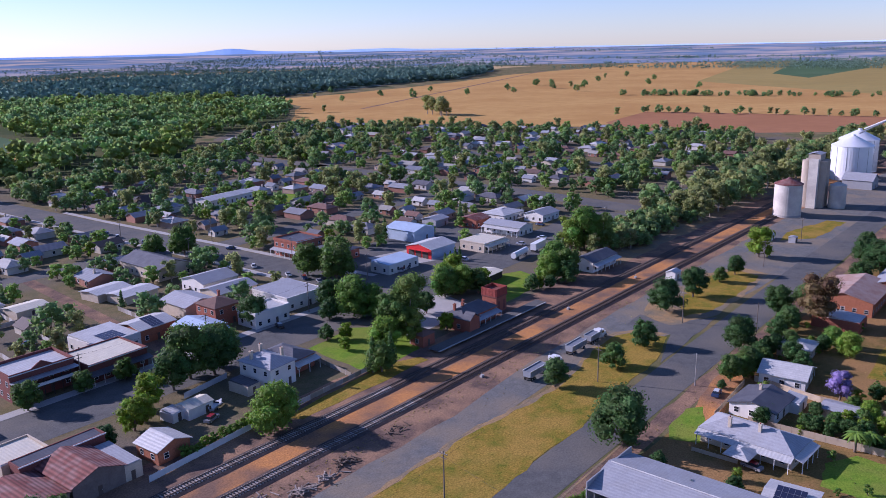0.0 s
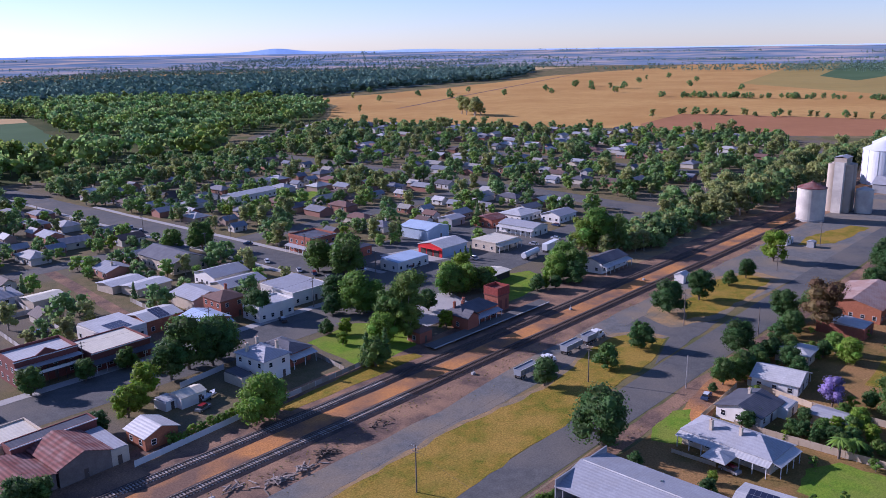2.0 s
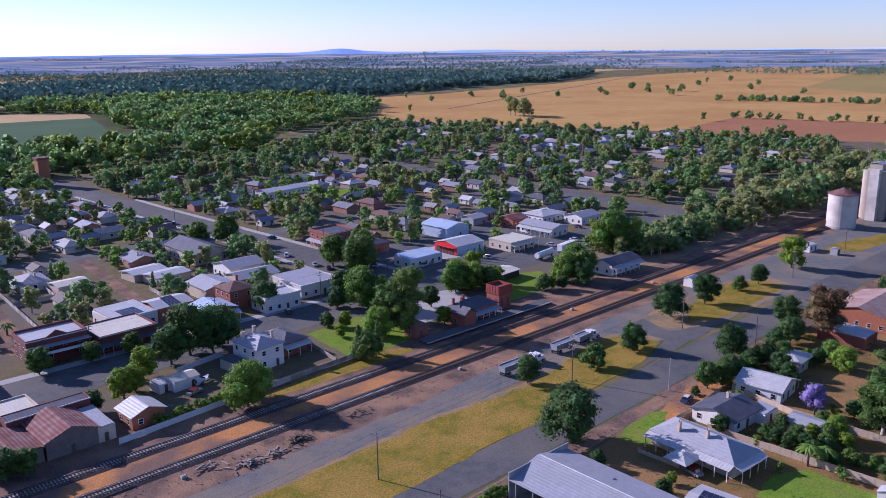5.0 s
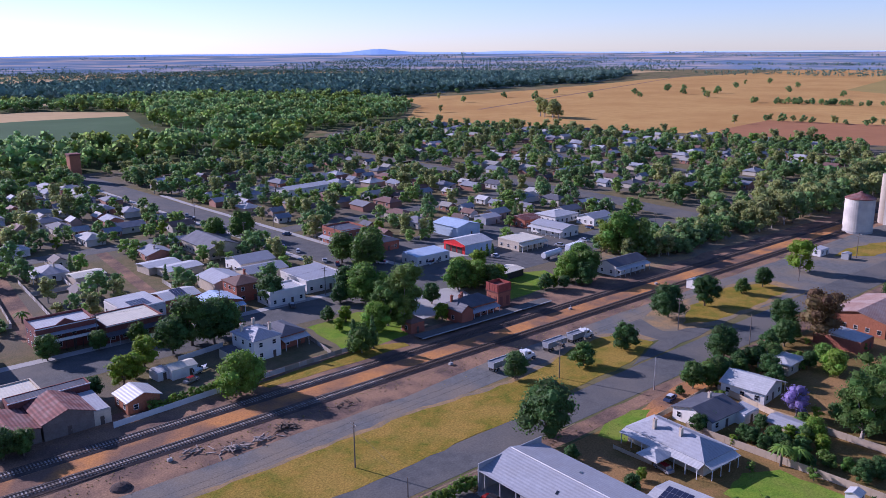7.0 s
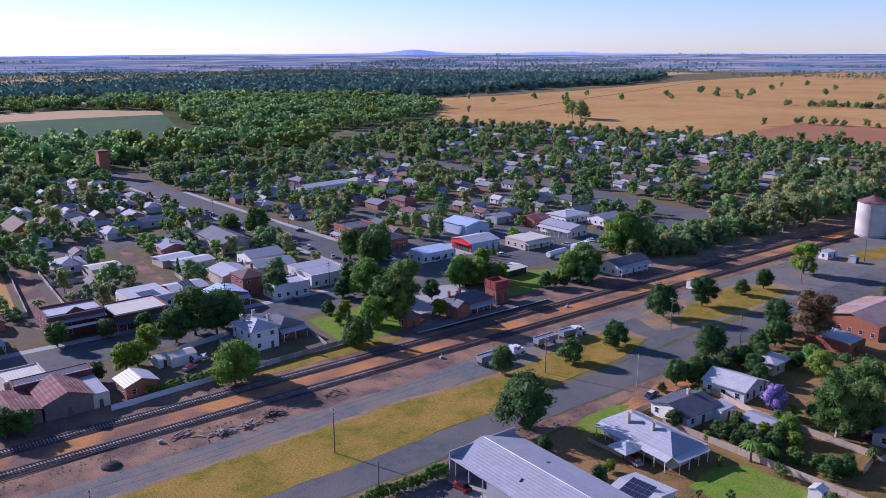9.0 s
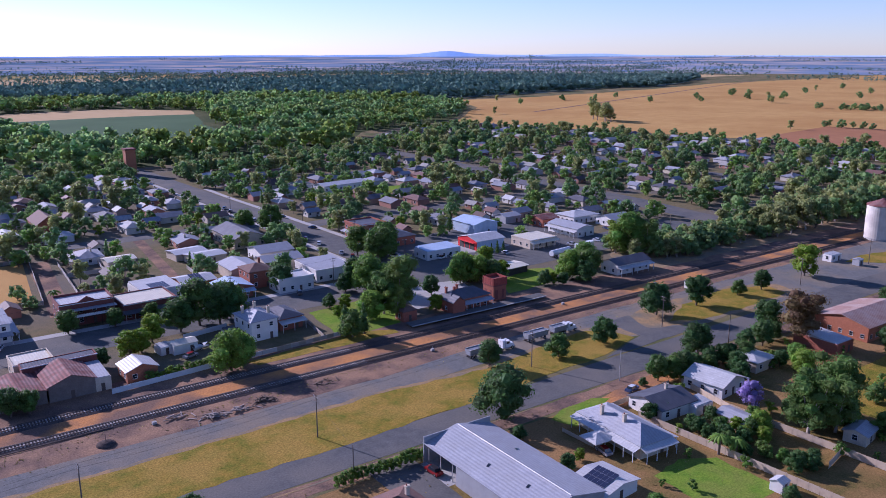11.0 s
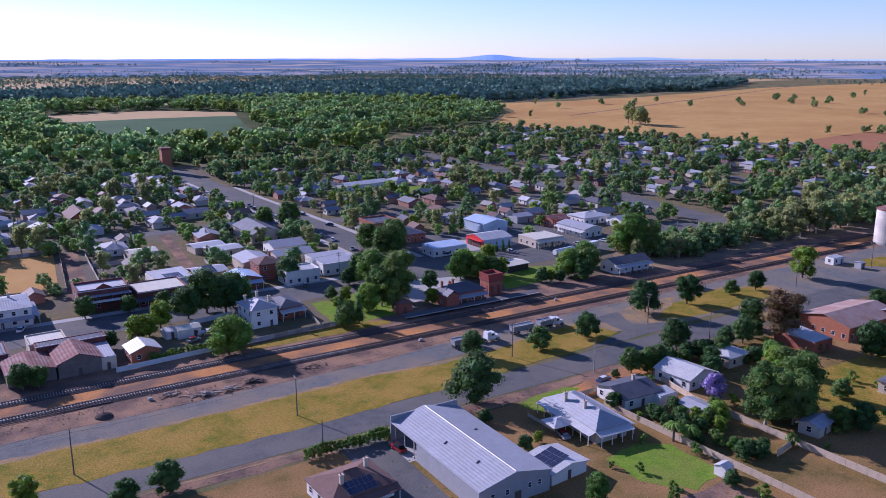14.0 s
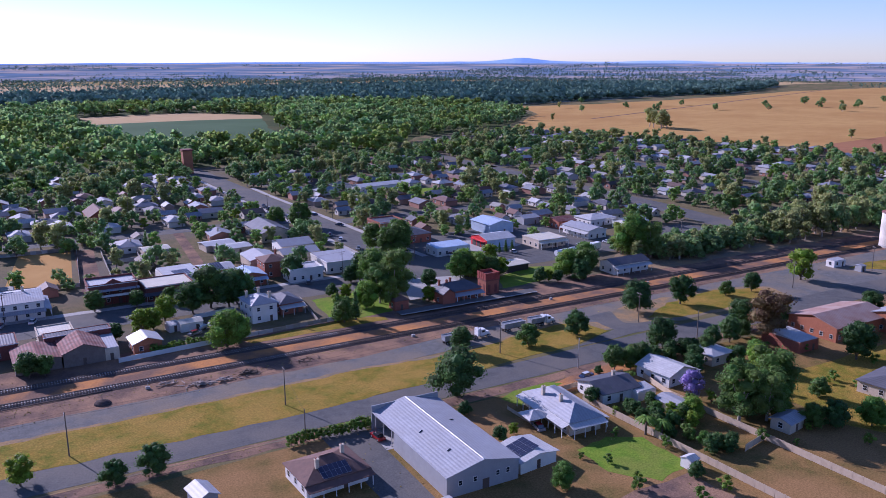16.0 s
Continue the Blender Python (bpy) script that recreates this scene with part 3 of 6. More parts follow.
patch("apron_shed", rect(69.2, -66, 71.5, -57), 0.15, M["concrete"], "concrete apron of the shed", "pavement")
patch("median_edge", [(-100, -53.4), (50, -52.9), (100, -51.1), (100, -50.8), (50, -52.5), (-100, -53.0)], 0.18, M["verge_dust"], "pale dusty kerb line", "kerb")

patch("bank_grass", wobble([(62, 3.2), (80, 3.4), (100, 3.6), (100, 6.5), (92, 9.8), (74, 8.2), (60, 7)], 3, 0.4, 41), 0.16, M["median"], "dry golden grass bank beside the railway", "grass")
patch("verge_dry", wobble([(100, -57), (128, -53), (160, -52), (160, -55), (128, -58), (112, -62)], 4, 0.5, 42), 0.11, M["ballast_orange"], "sandy orange verge before the houses", "ground")
patch("yard_dry", wobble([(150, -78), (200, -76), (260, -90), (240, -130), (160, -118), (152, -100)], 8, 1.0, 43), 0.09, M["median"], "dry yellow grass paddock", "grass")
patch("yard_bare", wobble([(100, -99), (112, -99), (116, -120), (90, -125), (84, -100)], 5, 0.8, 44), 0.10, M["dirt"], "bare reddish back yard", "ground")

# tracks
for ymid in (-0.4, -9.3):
    (ax, ay), (bx, by) = site(RX0, ymid), site(RX1, ymid)
    TX0, TX1 = 0.0, math.hypot(bx - ax, by - ay)
    tr = thing("railway_track", "steel rails on concrete sleepers over dark ballast", "railway track", pose(ax, ay, 0, 0, 0, math.degrees(math.atan2(by - ay, bx - ax))))
    gb = Geo()
    prof = [(-2.4, 0.05), (-1.5, 0.32), (1.5, 0.32), (2.4, 0.05)]
    gb.add([(TX0, y, z) for y, z in prof] + [(TX1, y, z) for y, z in prof], [(0, 1, 5, 4), (1, 2, 6, 5), (2, 3, 7, 6)])
    part("ballast_bed", gb, M["ballast"], tr)
    for s in (-0.8, 0.8):
        gr = Geo()
        gr.box((TX0 + TX1) / 2, s, 0.42, TX1 - TX0, 0.13, 0.03).box((TX0 + TX1) / 2, s, 0.45, TX1 - TX0, 0.05, 0.09).box((TX0 + TX1) / 2, s, 0.54, TX1 - TX0, 0.10, 0.05)
        part("rail", gr, M["rail"], tr)
    sm = Geo().box(0, 0, 0, 0.32, 2.75, 0.14, 0.08).mesh("sleeper", M["sleeper"])
    rs = random.Random(3)
    far = Geo()
    x = TX0
    while x < TX1:
        if 175 <= x <= 305:
            part("sleeper", sm, None, tr, at=pose(x, rs.uniform(-0.05, 0.05), 0.29, 0, 0, rs.uniform(-1, 1)))
        else:
            far.box(x, 0, 0.29, 0.32, 2.75, 0.14)
        x += 0.72
    ob = part("distant_sleeper", far, M["timber"], tr)
    tagged(ob, "distant sleepers of the track", kind="stuff")


# ---- trees ----
def crown_geo(rng, clumps, leaves, size):
    """Leaf blades scattered through uneven clumps: (centre, radii) each."""
    g = Geo()
    for c, r in clumps:
        vol = r[0] * r[1] * r[2]
        n = max(6, int(leaves * (vol ** (2 / 3))))
        for _ in range(n):
            d = Vector((rng.gauss(0, 1), rng.gauss(0, 1), rng.gauss(0, 1))).normalized()
            k = rng.uniform(0.62, 1.06)
            p = Vector((c[0] + d.x * r[0] * k, c[1] + d.y * r[1] * k, c[2] + d.z * r[2] * k))
            nrm = (d * 1.1 + Vector((rng.gauss(0, 0.6), rng.gauss(0, 0.6), rng.gauss(0, 0.6) + 0.25))).normalized()
            u = nrm.orthogonal().normalized()
            u = (u * math.cos(a0 := rng.uniform(0, 6.3)) + nrm.cross(u) * math.sin(a0)).normalized()
            v = nrm.cross(u)
            s = size * rng.uniform(0.6, 1.3)
            g.add([p - u * s * 0.9 , p + v * s * 0.55, p + u * s, p - v * s * 0.6], [(0, 1, 2), (0, 2, 3)])
    return g


def core_geo(clumps, rng):
    """Lumpy hearts of the clumps, so that a crown is dense inside."""
    g = Geo()
    for c, r in clumps:
        k = 0.72
        nn, mm = 6, 4
        vs = [(c[0], c[1], c[2] - r[2] * k)]
        for j in range(1, mm):
            ph = -math.pi / 2 + math.pi * j / mm
            for i in range(nn):
                q = k * rng.uniform(0.8, 1.12)
                vs.append((c[0] + r[0] * q * math.cos(ph) * math.cos(2 * math.pi * i / nn), c[1] + r[1] * q * math.cos(ph) * math.sin(2 * math.pi * i / nn), c[2] + r[2] * q * math.sin(ph)))
        vs.append((c[0], c[1], c[2] + r[2] * k))
        fs = [(0, 1 + (i + 1) % nn, 1 + i) for i in range(nn)]
        for j in range(mm - 2):
            fs += [(1 + j * nn + i, 1 + j * nn + (i + 1) % nn, 1 + (j + 1) * nn + (i + 1) % nn, 1 + (j + 1) * nn + i) for i in range(nn)]
        t = len(vs) - 1
        fs += [(t, 1 + (mm - 2) * nn + i, 1 + (mm - 2) * nn + (i + 1) % nn) for i in range(nn)]
        g.add(vs, fs)
    return g


def tree_kind(name, seed, h, spread, trunk_h, n, leaf, bark, leaves, size, label, shape="round"):
    """A tree of unit pose, h metres high, its crown made of n clumps."""
    rng = random.Random(seed)
    ob = thing(name, label, "tree")
    tg = Geo()
    r0 = h * 0.028 + 0.05
    top = Vector((rng.uniform(-0.3, 0.3), rng.uniform(-0.3, 0.3), trunk_h))
    tg.cyl((0, 0, -0.3), top, r0, r0 * 0.75, 7)
    clumps = []
    for i in range(n):
        if shape == "cypress":
            z = h * (0.12 + 0.8 * (i + 0.5) / n)
            rr = spread * (1.05 - (i / n)) + 0.25
            clumps.append(((rng.uniform(-0.15, 0.15), rng.uniform(-0.15, 0.15), z), (rr, rr, h / n * 0.9)))
            continue
        a = i * 2.4 + rng.uniform(-0.5, 0.5)
        f = (i + 0.5) / n
        z = trunk_h + (h - trunk_h) * (0.12 + 0.78 * f)
        wide = spread * (0.35 + 0.65 * math.sin(math.pi * min(1, 0.22 + 0.74 * f))) * rng.uniform(0.3, 0.8)
        if shape == "gum":
            wide = spread * rng.uniform(0.1, 0.7)
        p = (math.cos(a) * wide, math.sin(a) * wide, z)
        rr = spread * rng.uniform(0.30, 0.46)
        clumps.append((p, (rr * rng.uniform(0.9, 1.25), rr * rng.uniform(0.9, 1.25), rr * rng.uniform(0.65, 0.9))))
        if i % 2 == 0:
            tg.cyl(top - Vector((0, 0, trunk_h * 0.15 * rng.random())), p, r0 * 0.5, r0 * 0.12, 5, False)
    part("trunk", tg, M[bark], ob)
    cg = crown_geo(rng, clumps, leaves, size)
    k = core_geo(clumps, rng)
    cg.add(k.v, k.f)
    part("crown", cg, M[leaf], ob)
    return ob


K = {}
NEAR = 60
K["oak"] = tree_kind("tree", 11, 8, 4.5, 1.2, 26, "leaf_dark", "bark", NEAR, 0.22, "dark green dense broadleaf street tree")
K["oak2"] = tree_kind("tree", 12, 8, 4.1, 1.0, 24, "leaf_dark", "bark", NEAR, 0.22, "dark green dense broadleaf street tree")
K["pear"] = tree_kind("tree", 13, 6, 3.3, 0.4, 22, "leaf_dark", "bark", NEAR, 0.2, "rounded dark green garden tree")
K["lime"] = tree_kind("tree", 14, 6.5, 3.0, 0.6, 20, "leaf_lime", "bark", NEAR, 0.22, "bright lime-green leafy tree")
K["green"] = tree_kind("tree", 15, 10, 5.0, 0.9, 30, "leaf", "bark", 45, 0.26, "large fresh green spreading tree")
K["gum"] = tree_kind("gum_tree", 16, 17, 6.2, 3.2, 30, "leaf_gum", "bark_pale", 40, 0.26, "tall olive-green gum tree with open crown", "gum")
K["gum2"] = tree_kind("gum_tree", 17, 14, 5.4, 2.4, 26, "leaf_gum", "bark_pale", 40, 0.26, "olive-green gum tree with open crown", "gum")
K["brown"] = tree_kind("tree", 18, 12, 5.4, 2.5, 18, "leaf_brown", "bark", 40, 0.25, "russet-brown tree with thin leaves", "gum")
K["purple"] = tree_kind("jacaranda_tree", 19, 7.5, 3.4, 1.2, 14, "leaf_purple", "bark", 60, 0.2, "jacaranda tree in purple blossom")
K["cypress"] = tree_kind("cypress_tree", 20, 8.5, 1.5, 0.6, 8, "leaf_dark", "bark", 70, 0.2, "dark upright conical conifer", "cypress")
K["shrub"] = tree_kind("shrub", 21, 2.6, 1.7, 0.3, 7, "leaf", "bark", 70, 0.16, "low green garden shrub")
MID = 13
K["m_a"] = tree_kind("tree", 31, 8.5, 4.2, 0.8, 13, "town_leaf_a", "bark", MID, 0.46, "dark green dense town tree")
K["m_b"] = tree_kind("tree", 32, 7.5, 3.9, 0.6, 12, "town_leaf_b", "bark", MID, 0.46, "fresh green town garden tree")
K["m_c"] = tree_kind("gum_tree", 33, 11, 4.6, 1.8, 15, "town_leaf_g", "bark_pale", MID, 0.48, "olive-green town gum tree", "gum")
K["m_d"] = tree_kind("tree", 34, 6, 3.8, 0.4, 11, "town_leaf_a", "bark", MID, 0.46, "low dark green town tree")
K["m_e"] = tree_kind("tree", 35, 6, 3.0, 0.6, 10, "leaf_lime", "bark", MID, 0.42, "yellow-green town garden tree")
K["m_f"] = tree_kind("cypress_tree", 36, 9, 1.6, 0.4, 7, "town_leaf_a", "bark", 18, 0.42, "dark narrow upright garden conifer", "cypress")
K["m_g"] = tree_kind("gum_tree", 37, 14, 5.2, 2.4, 18, "town_leaf_g", "bark_pale", MID, 0.52, "tall gum tree beside the railway", "gum")
for ob in K.values():
    ob.location = (0, -1500, -60)
used = set()


far_trees = {}


def plant(kind, x, y, h=None, turn=None, label="", group="", joined=False):
    src = K[kind]
    base = {"oak": 8, "oak2": 8, "pear": 6, "lime": 6.5, "green": 10, "gum": 17, "gum2": 14, "brown": 12, "purple": 7.5, "cypress": 8.5, "shrub": 2.6,
            "m_a": 8.5, "m_b": 7.5, "m_c": 11, "m_d": 6, "m_e": 6, "m_f": 9, "m_g": 14}[kind]
    s = (h * G if h else base) / base
    turn = (x * 37.7 + y * 91.3) % 360 if turn is None else turn
    m = at(x, y, 0.0, turn) @ Matrix.Diagonal((s, s, s, 1))
    if joined:
        far_trees.setdefault(kind, []).append(m)
        return None
    if kind not in used:
        used.add(kind)
        src.matrix_basis = m
        ob = src
    else:
        ob = copy_thing(src, m @ Matrix.Diagonal((1 / src.scale[0], 1 / src.scale[1], 1 / src.scale[2], 1)))
    return tagged(ob, label, group=group)


def join_far_trees():
    """The far trees of each kind as one mesh."""
    for kind, mats in far_trees.items():
        src = K[kind]
        vs, tris, slots, n = [], [], [], 0
        for ci, ch in enumerate(src.children):
            me = ch.data
            co = np.empty(len(me.vertices) * 3)
            me.vertices.foreach_get("co", co)
            co = co.reshape(-1, 3)
            fc = [tuple(p.vertices) for p in me.polygons]
            for m in mats:
                a = np.array(m)
                vs.append(co @ a[:3, :3].T + a[:3, 3])
                tris += [tuple(i + n for i in f) for f in fc]
                slots += [ci] * len(fc)
                n += len(co)
        me = bpy.data.meshes.new("distant_trees")
        me.from_pydata(np.concatenate(vs).tolist(), [], tris)
        for ch in src.children:
            me.materials.append(ch.data.materials[0])
        me.polygons.foreach_set("material_index", slots)
        me.update()
        tagged(new("distant_trees", me), "many " + src["label"] + "s farther off", "trees", kind="stuff")
        if kind not in used:
            for ch in list(src.children):
                bpy.data.objects.remove(ch)
            bpy.data.objects.remove(src)
    for kind in [k for k in K if k not in used and k not in far_trees]:
        for ch in list(K[kind].children):
            bpy.data.objects.remove(ch)
        bpy.data.objects.remove(K[kind])


# ---- buildings ----
shared = {}


def window_mesh(w, h):
    key = (round(w, 1), round(h, 1))
    if key not in shared:
        f = Geo()
        f.box(0, 0, -0.06, w + 0.16, 0.14, 0.08).box(0, 0, h - 0.02, w + 0.16, 0.12, 0.08)
        f.box(-w / 2 - 0.04, 0, 0.02, 0.08, 0.12, h - 0.04).box(w / 2 + 0.04, 0, 0.02, 0.08, 0.12, h - 0.04).box(0, 0, h / 2 - 0.03, w, 0.1, 0.05)
        p = Geo().box(0, 0.0, 0.02, w, 0.05, h - 0.04)
        shared[key] = (f.mesh("window_frame", M["trim"]), p.mesh("pane", M["glass"]))
    return shared[key]


def plain_window_mesh():
    """A small far window, frame and pane in one mesh."""
    if "plain" not in shared:
        ring = lambda x0, x1, z0, z1, y: [(x0, y, z0), (x1, y, z0), (x1, y, z1), (x0, y, z1)]
        g = Geo()
        vs = ring(-0.75, 0.75, -0.1, 1.45, 0.08) + ring(-0.75, 0.75, -0.1, 1.45, -0.08) + ring(-0.62, 0.62, 0.03, 1.32, -0.08) + ring(-0.62, 0.62, 0.03, 1.32, -0.03)
        fs = []
        for k in range(3):
            fs += [(4 * k + i, 4 * k + (i + 1) % 4, 4 * k + 4 + (i + 1) % 4, 4 * k + 4 + i) for i in range(4)]
        me = g.add(vs, fs + [(12, 13, 14, 15)]).mesh("window", M["trim"])
        me.materials.append(M["glass"])
        me.polygons[12].material_index = 1
        shared["plain"] = me
    return shared["plain"]


def add_window(parent, x, y, z, rz, w=1.1, h=1.3, plain=False):
    if plain:
        part("window", plain_window_mesh(), None, parent, at=pose(x, y, z, 0, 0, rz))
        return
    f, p = window_mesh(w, h)
    wo = part("window", f, None, parent, at=pose(x, y, z, 0, 0, rz))
    part("pane", p, None, wo)


def roof_geo(w, d, z, rise, kind, over=0.5, flip=False):
    """Roof over a plan w by d (ridge along x, or y if flip), with thickness."""
    if flip:
        gg = roof_geo(d, w, z, rise, kind, over)
        gg.v = [(-y, x, zz) for x, y, zz in gg.v]
        return gg
    x, y, t = w / 2 + over, d / 2 + over, 0.16
    g = Geo()
    if kind == "hip":
        run = min(y, x - 0.05)
        rx = max(0.02, x - run)
        top = [(-x, -y, z + t), (x, -y, z + t), (x, y, z + t), (-x, y, z + t), (-rx, 0, z + t + rise), (rx, 0, z + t + rise)]
        g.add(top + [(-x, -y, z), (x, -y, z), (x, y, z), (-x, y, z)],
              [(0, 1, 5, 4), (1, 2, 5), (2, 3, 4, 5), (3, 0, 4), (6, 7, 1, 0), (7, 8, 2, 1), (8, 9, 3, 2), (9, 6, 0, 3), (9, 8, 7, 6)])
    elif kind == "gable":
        g.add([(-x, -y, z), (x, -y, z), (x, 0, z + rise), (-x, 0, z + rise), (-x, y, z), (x, y, z),
               (-x, -y, z + t), (x, -y, z + t), (x, 0, z + rise + t), (-x, 0, z + rise + t), (-x, y, z + t), (x, y, z + t)],
              [(6, 7, 8, 9), (9, 8, 11, 10), (3, 2, 1, 0), (4, 5, 2, 3), (0, 1, 7, 6), (5, 4, 10, 11), (0, 6, 9, 3), (3, 9, 10, 4), (1, 2, 8, 7), (2, 5, 11, 8)])
    else:
        g.add([(-x, -y, z), (x, -y, z), (x, y, z), (-x, y, z), (-x, -y, z + t), (x, -y, z + t), (x, y, z + t + rise), (-x, y, z + t + rise)],
              [(3, 2, 1, 0), (4, 5, 6, 7), (0, 1, 5, 4), (1, 2, 6, 5), (2, 3, 7, 6), (3, 0, 4, 7)])
    return g


def wall_geo(w, d, eave, rise, kind, flip=False):
    g = Geo()
    if kind == "gable":
        if flip:
            gg = wall_geo(d, w, eave, rise, kind)
            gg.v = [(-y, x, z) for x, y, z in gg.v]
            return gg
        x, y = w / 2, d / 2
        rise = rise * y / (y + 0.5)
        g.add([(-x, -y, -0.3), (x, -y, -0.3), (x, y, -0.3), (-x, y, -0.3), (-x, -y, eave + 0.05), (x, -y, eave + 0.05), (x, y, eave + 0.05), (-x, y, eave + 0.05), (-x, 0, eave + rise), (x, 0, eave + rise)],
              [(0, 1, 5, 4), (2, 3, 7, 6), (1, 2, 6, 9, 5), (3, 0, 4, 8, 7)])
    else:
        g.box(0, 0, -0.3, w, d, eave + 0.3)
    return g


def building(name, label, x, y, w, d, rot=0, eave=3.2, rise=1.8, kind="hip", flip=False, wall="white_wall", roof="zinc", chimneys=(), windows=True, category="house",
             verandah=(), parapet=0.0, over=0.5, storeys=1, solar=0, door=True, vroof=None, group="", plain=False):
    """A building; its long axis lies along x before the turn. verandah: sides out of s, n, e, w."""
    b = thing(name, label, category, at(x, y, 0.03, rot), group)
    w, d = w * G, d * G
    chimneys = [(cx * G, cy * G) for cx, cy in chimneys]
    part("wall", wall_geo(w, d, eave, rise, kind, flip), M[wall], b)
    if kind == "flat":
        part("roof", roof_geo(w - 0.5, d - 0.5, eave, rise, "flat", 0.0), M[roof], b)
        if parapet:
            g = Geo()
            for cx, cy, sx, sy in ((0, -d / 2, w + 0.3, 0.3), (0, d / 2, w + 0.3, 0.3), (-w / 2, 0, 0.3, d - 0.3), (w / 2, 0, 0.3, d - 0.3)):
                g.box(cx, cy, eave - 0.02, sx, sy, parapet)
            part("parapet", g, M[wall], b)
            part("cornice", Geo().box(0, -d / 2 - 0.2, eave + parapet * 0.55, w + 0.5, 0.2, 0.25), M["trim"], b)
    else:
        part("roof", roof_geo(w, d, eave, rise, kind, over, flip), M[roof], b)
        if kind == "hip" and w > d:
            part("ridge_cap", Geo().cyl((-(w - d) / 2, 0, eave + rise + 0.17), ((w - d) / 2, 0, eave + rise + 0.17), 0.12, n=6), M[roof], b)
    for cx, cy in chimneys:
        g = Geo().box(cx, cy, eave, 0.8, 0.6, rise + 1.0)
        g.box(cx, cy, eave + rise + 0.95, 1.0, 0.8, 0.2)
        c = part("chimney", g, M["brick"] if wall in ("brick", "dark_brick", "orange_brick") else M["cream_wall"], b)
        part("chimney_pot", Geo().cyl((cx - 0.15, cy, eave + rise + 1.1), (cx - 0.15, cy, eave + rise + 1.5), 0.14, 0.11), M["brick"], c)
    sh = eave / storeys
    if windows:
        for s in range(storeys):
            z = s * sh + 0.95
            for side, length, off, rz in (("s", w, -d / 2, 0), ("n", w, d / 2, 180), ("e", d, w / 2, 90), ("w", d, -w / 2, -90)):
                n = max(1, int(length / (6.0 if plain else 3.4)))
                for i in range(n):
                    p = -length / 2 + length * (i + 0.5) / n
                    if plain and side in "n":
                        continue
                    if side == "s" and s == 0 and i == n // 2 and door:
                        continue
                    if side in "sn":
                        add_window(b, p, off, z, rz, plain=plain)
                    else:
                        add_window(b, off, p, z, rz, plain=plain)
    if door:
        n = max(1, int(w / 3.4))
        p = -w / 2 + w * (n // 2 + 0.5) / n
        do = part("door", Geo().box(p, -d / 2, 0, 0.95, 0.12, 2.1), M["door"], b)
        if not plain:
            part("handle", Geo().box(p + 0.35, -d / 2 - 0.08, 1.0, 0.05, 0.06, 0.12), M["galv_pole"], do)
    for side in verandah:
        length = w if side in "sn" else d
        rz = {"s": 0, "n": 180, "e": 90, "w": -90}[side]
        off = d / 2 if side in "sn" else w / 2
        dep = 2.4
        ze = min(eave, 3.4)
        gv = Geo()
        a, o = length / 2 + 0.5, 0.4
        gv.add([(-a, -off - dep, ze - 0.75), (a, -off - dep, ze - 0.75), (a, -off + 0.0, ze - 0.05), (-a, -off + 0.0, ze - 0.05),
                (-a, -off - dep, ze - 0.63), (a, -off - dep, ze - 0.63), (a, -off + 0.0, ze + 0.07), (-a, -off + 0.0, ze + 0.07)],
               [(3, 2, 1, 0), (4, 5, 6, 7), (0, 1, 5, 4), (1, 2, 6, 5), (2, 3, 7, 6), (3, 0, 4, 7)])
        part("verandah_roof", gv, M[vroof or roof], b, at=pose(0, 0, 0, 0, 0, rz))
        n = max(2, int(length / (4.5 if plain else 2.8)))
        for i in range(n + 1):
            part("post", Geo().box(-length / 2 + length * i / n, -off - dep + 0.25, -0.1, 0.14, 0.14, ze - 0.62), M["trim"], b, at=pose(0, 0, 0, 0, 0, rz))
    if solar:
        solar_array(b, w, d, eave, rise, kind, solar, over, flip, 4 if solar > 15 else 2)
    return b


def solar_array(b, w, d, eave, rise, kind, n, over=0.5, flip=False, rows=2):
    """Panels lying on the camera-side slope of the roof, each one a part."""
    half = (w if flip else d) / 2 + over
    ang = math.atan2(rise, half) if kind != "flat" else math.atan2(rise, d)
    if "panel" not in shared:
        shared["panel"] = Geo().box(0, 0, 0, 1.0, 1.62, 0.05).mesh("solar_panel", M["solar"])
        shared["panelframe"] = Geo().box(0, 0, -0.02, 1.06, 1.68, 0.05).mesh("panel_frame", M["galv_pole"])
    for i in range(n):
        r, c = i % rows, i // rows
        u = (c - (n // rows - 1) / 2) * 1.08
        s = (0.35 + r * 1.72 + 0.85)
        if kind == "flat":
            m = pose(u, -d / 2 + 1.0 + s, eave + 0.22 + (s + 1.0) * math.tan(ang), math.degrees(ang))
        elif flip:
            m = pose(0, 0, 0, 0, 0, -90) @ pose(u, -half + s * math.cos(ang), eave + 0.26 + s * math.sin(ang), math.degrees(ang))
        else:
            m = pose(u, -half + s * math.cos(ang), eave + 0.26 + s * math.sin(ang), math.degrees(ang))
        po = part("solar_panel", shared["panel"], None, b, at=m)
        part("panel_frame", shared["panelframe"], None, po)


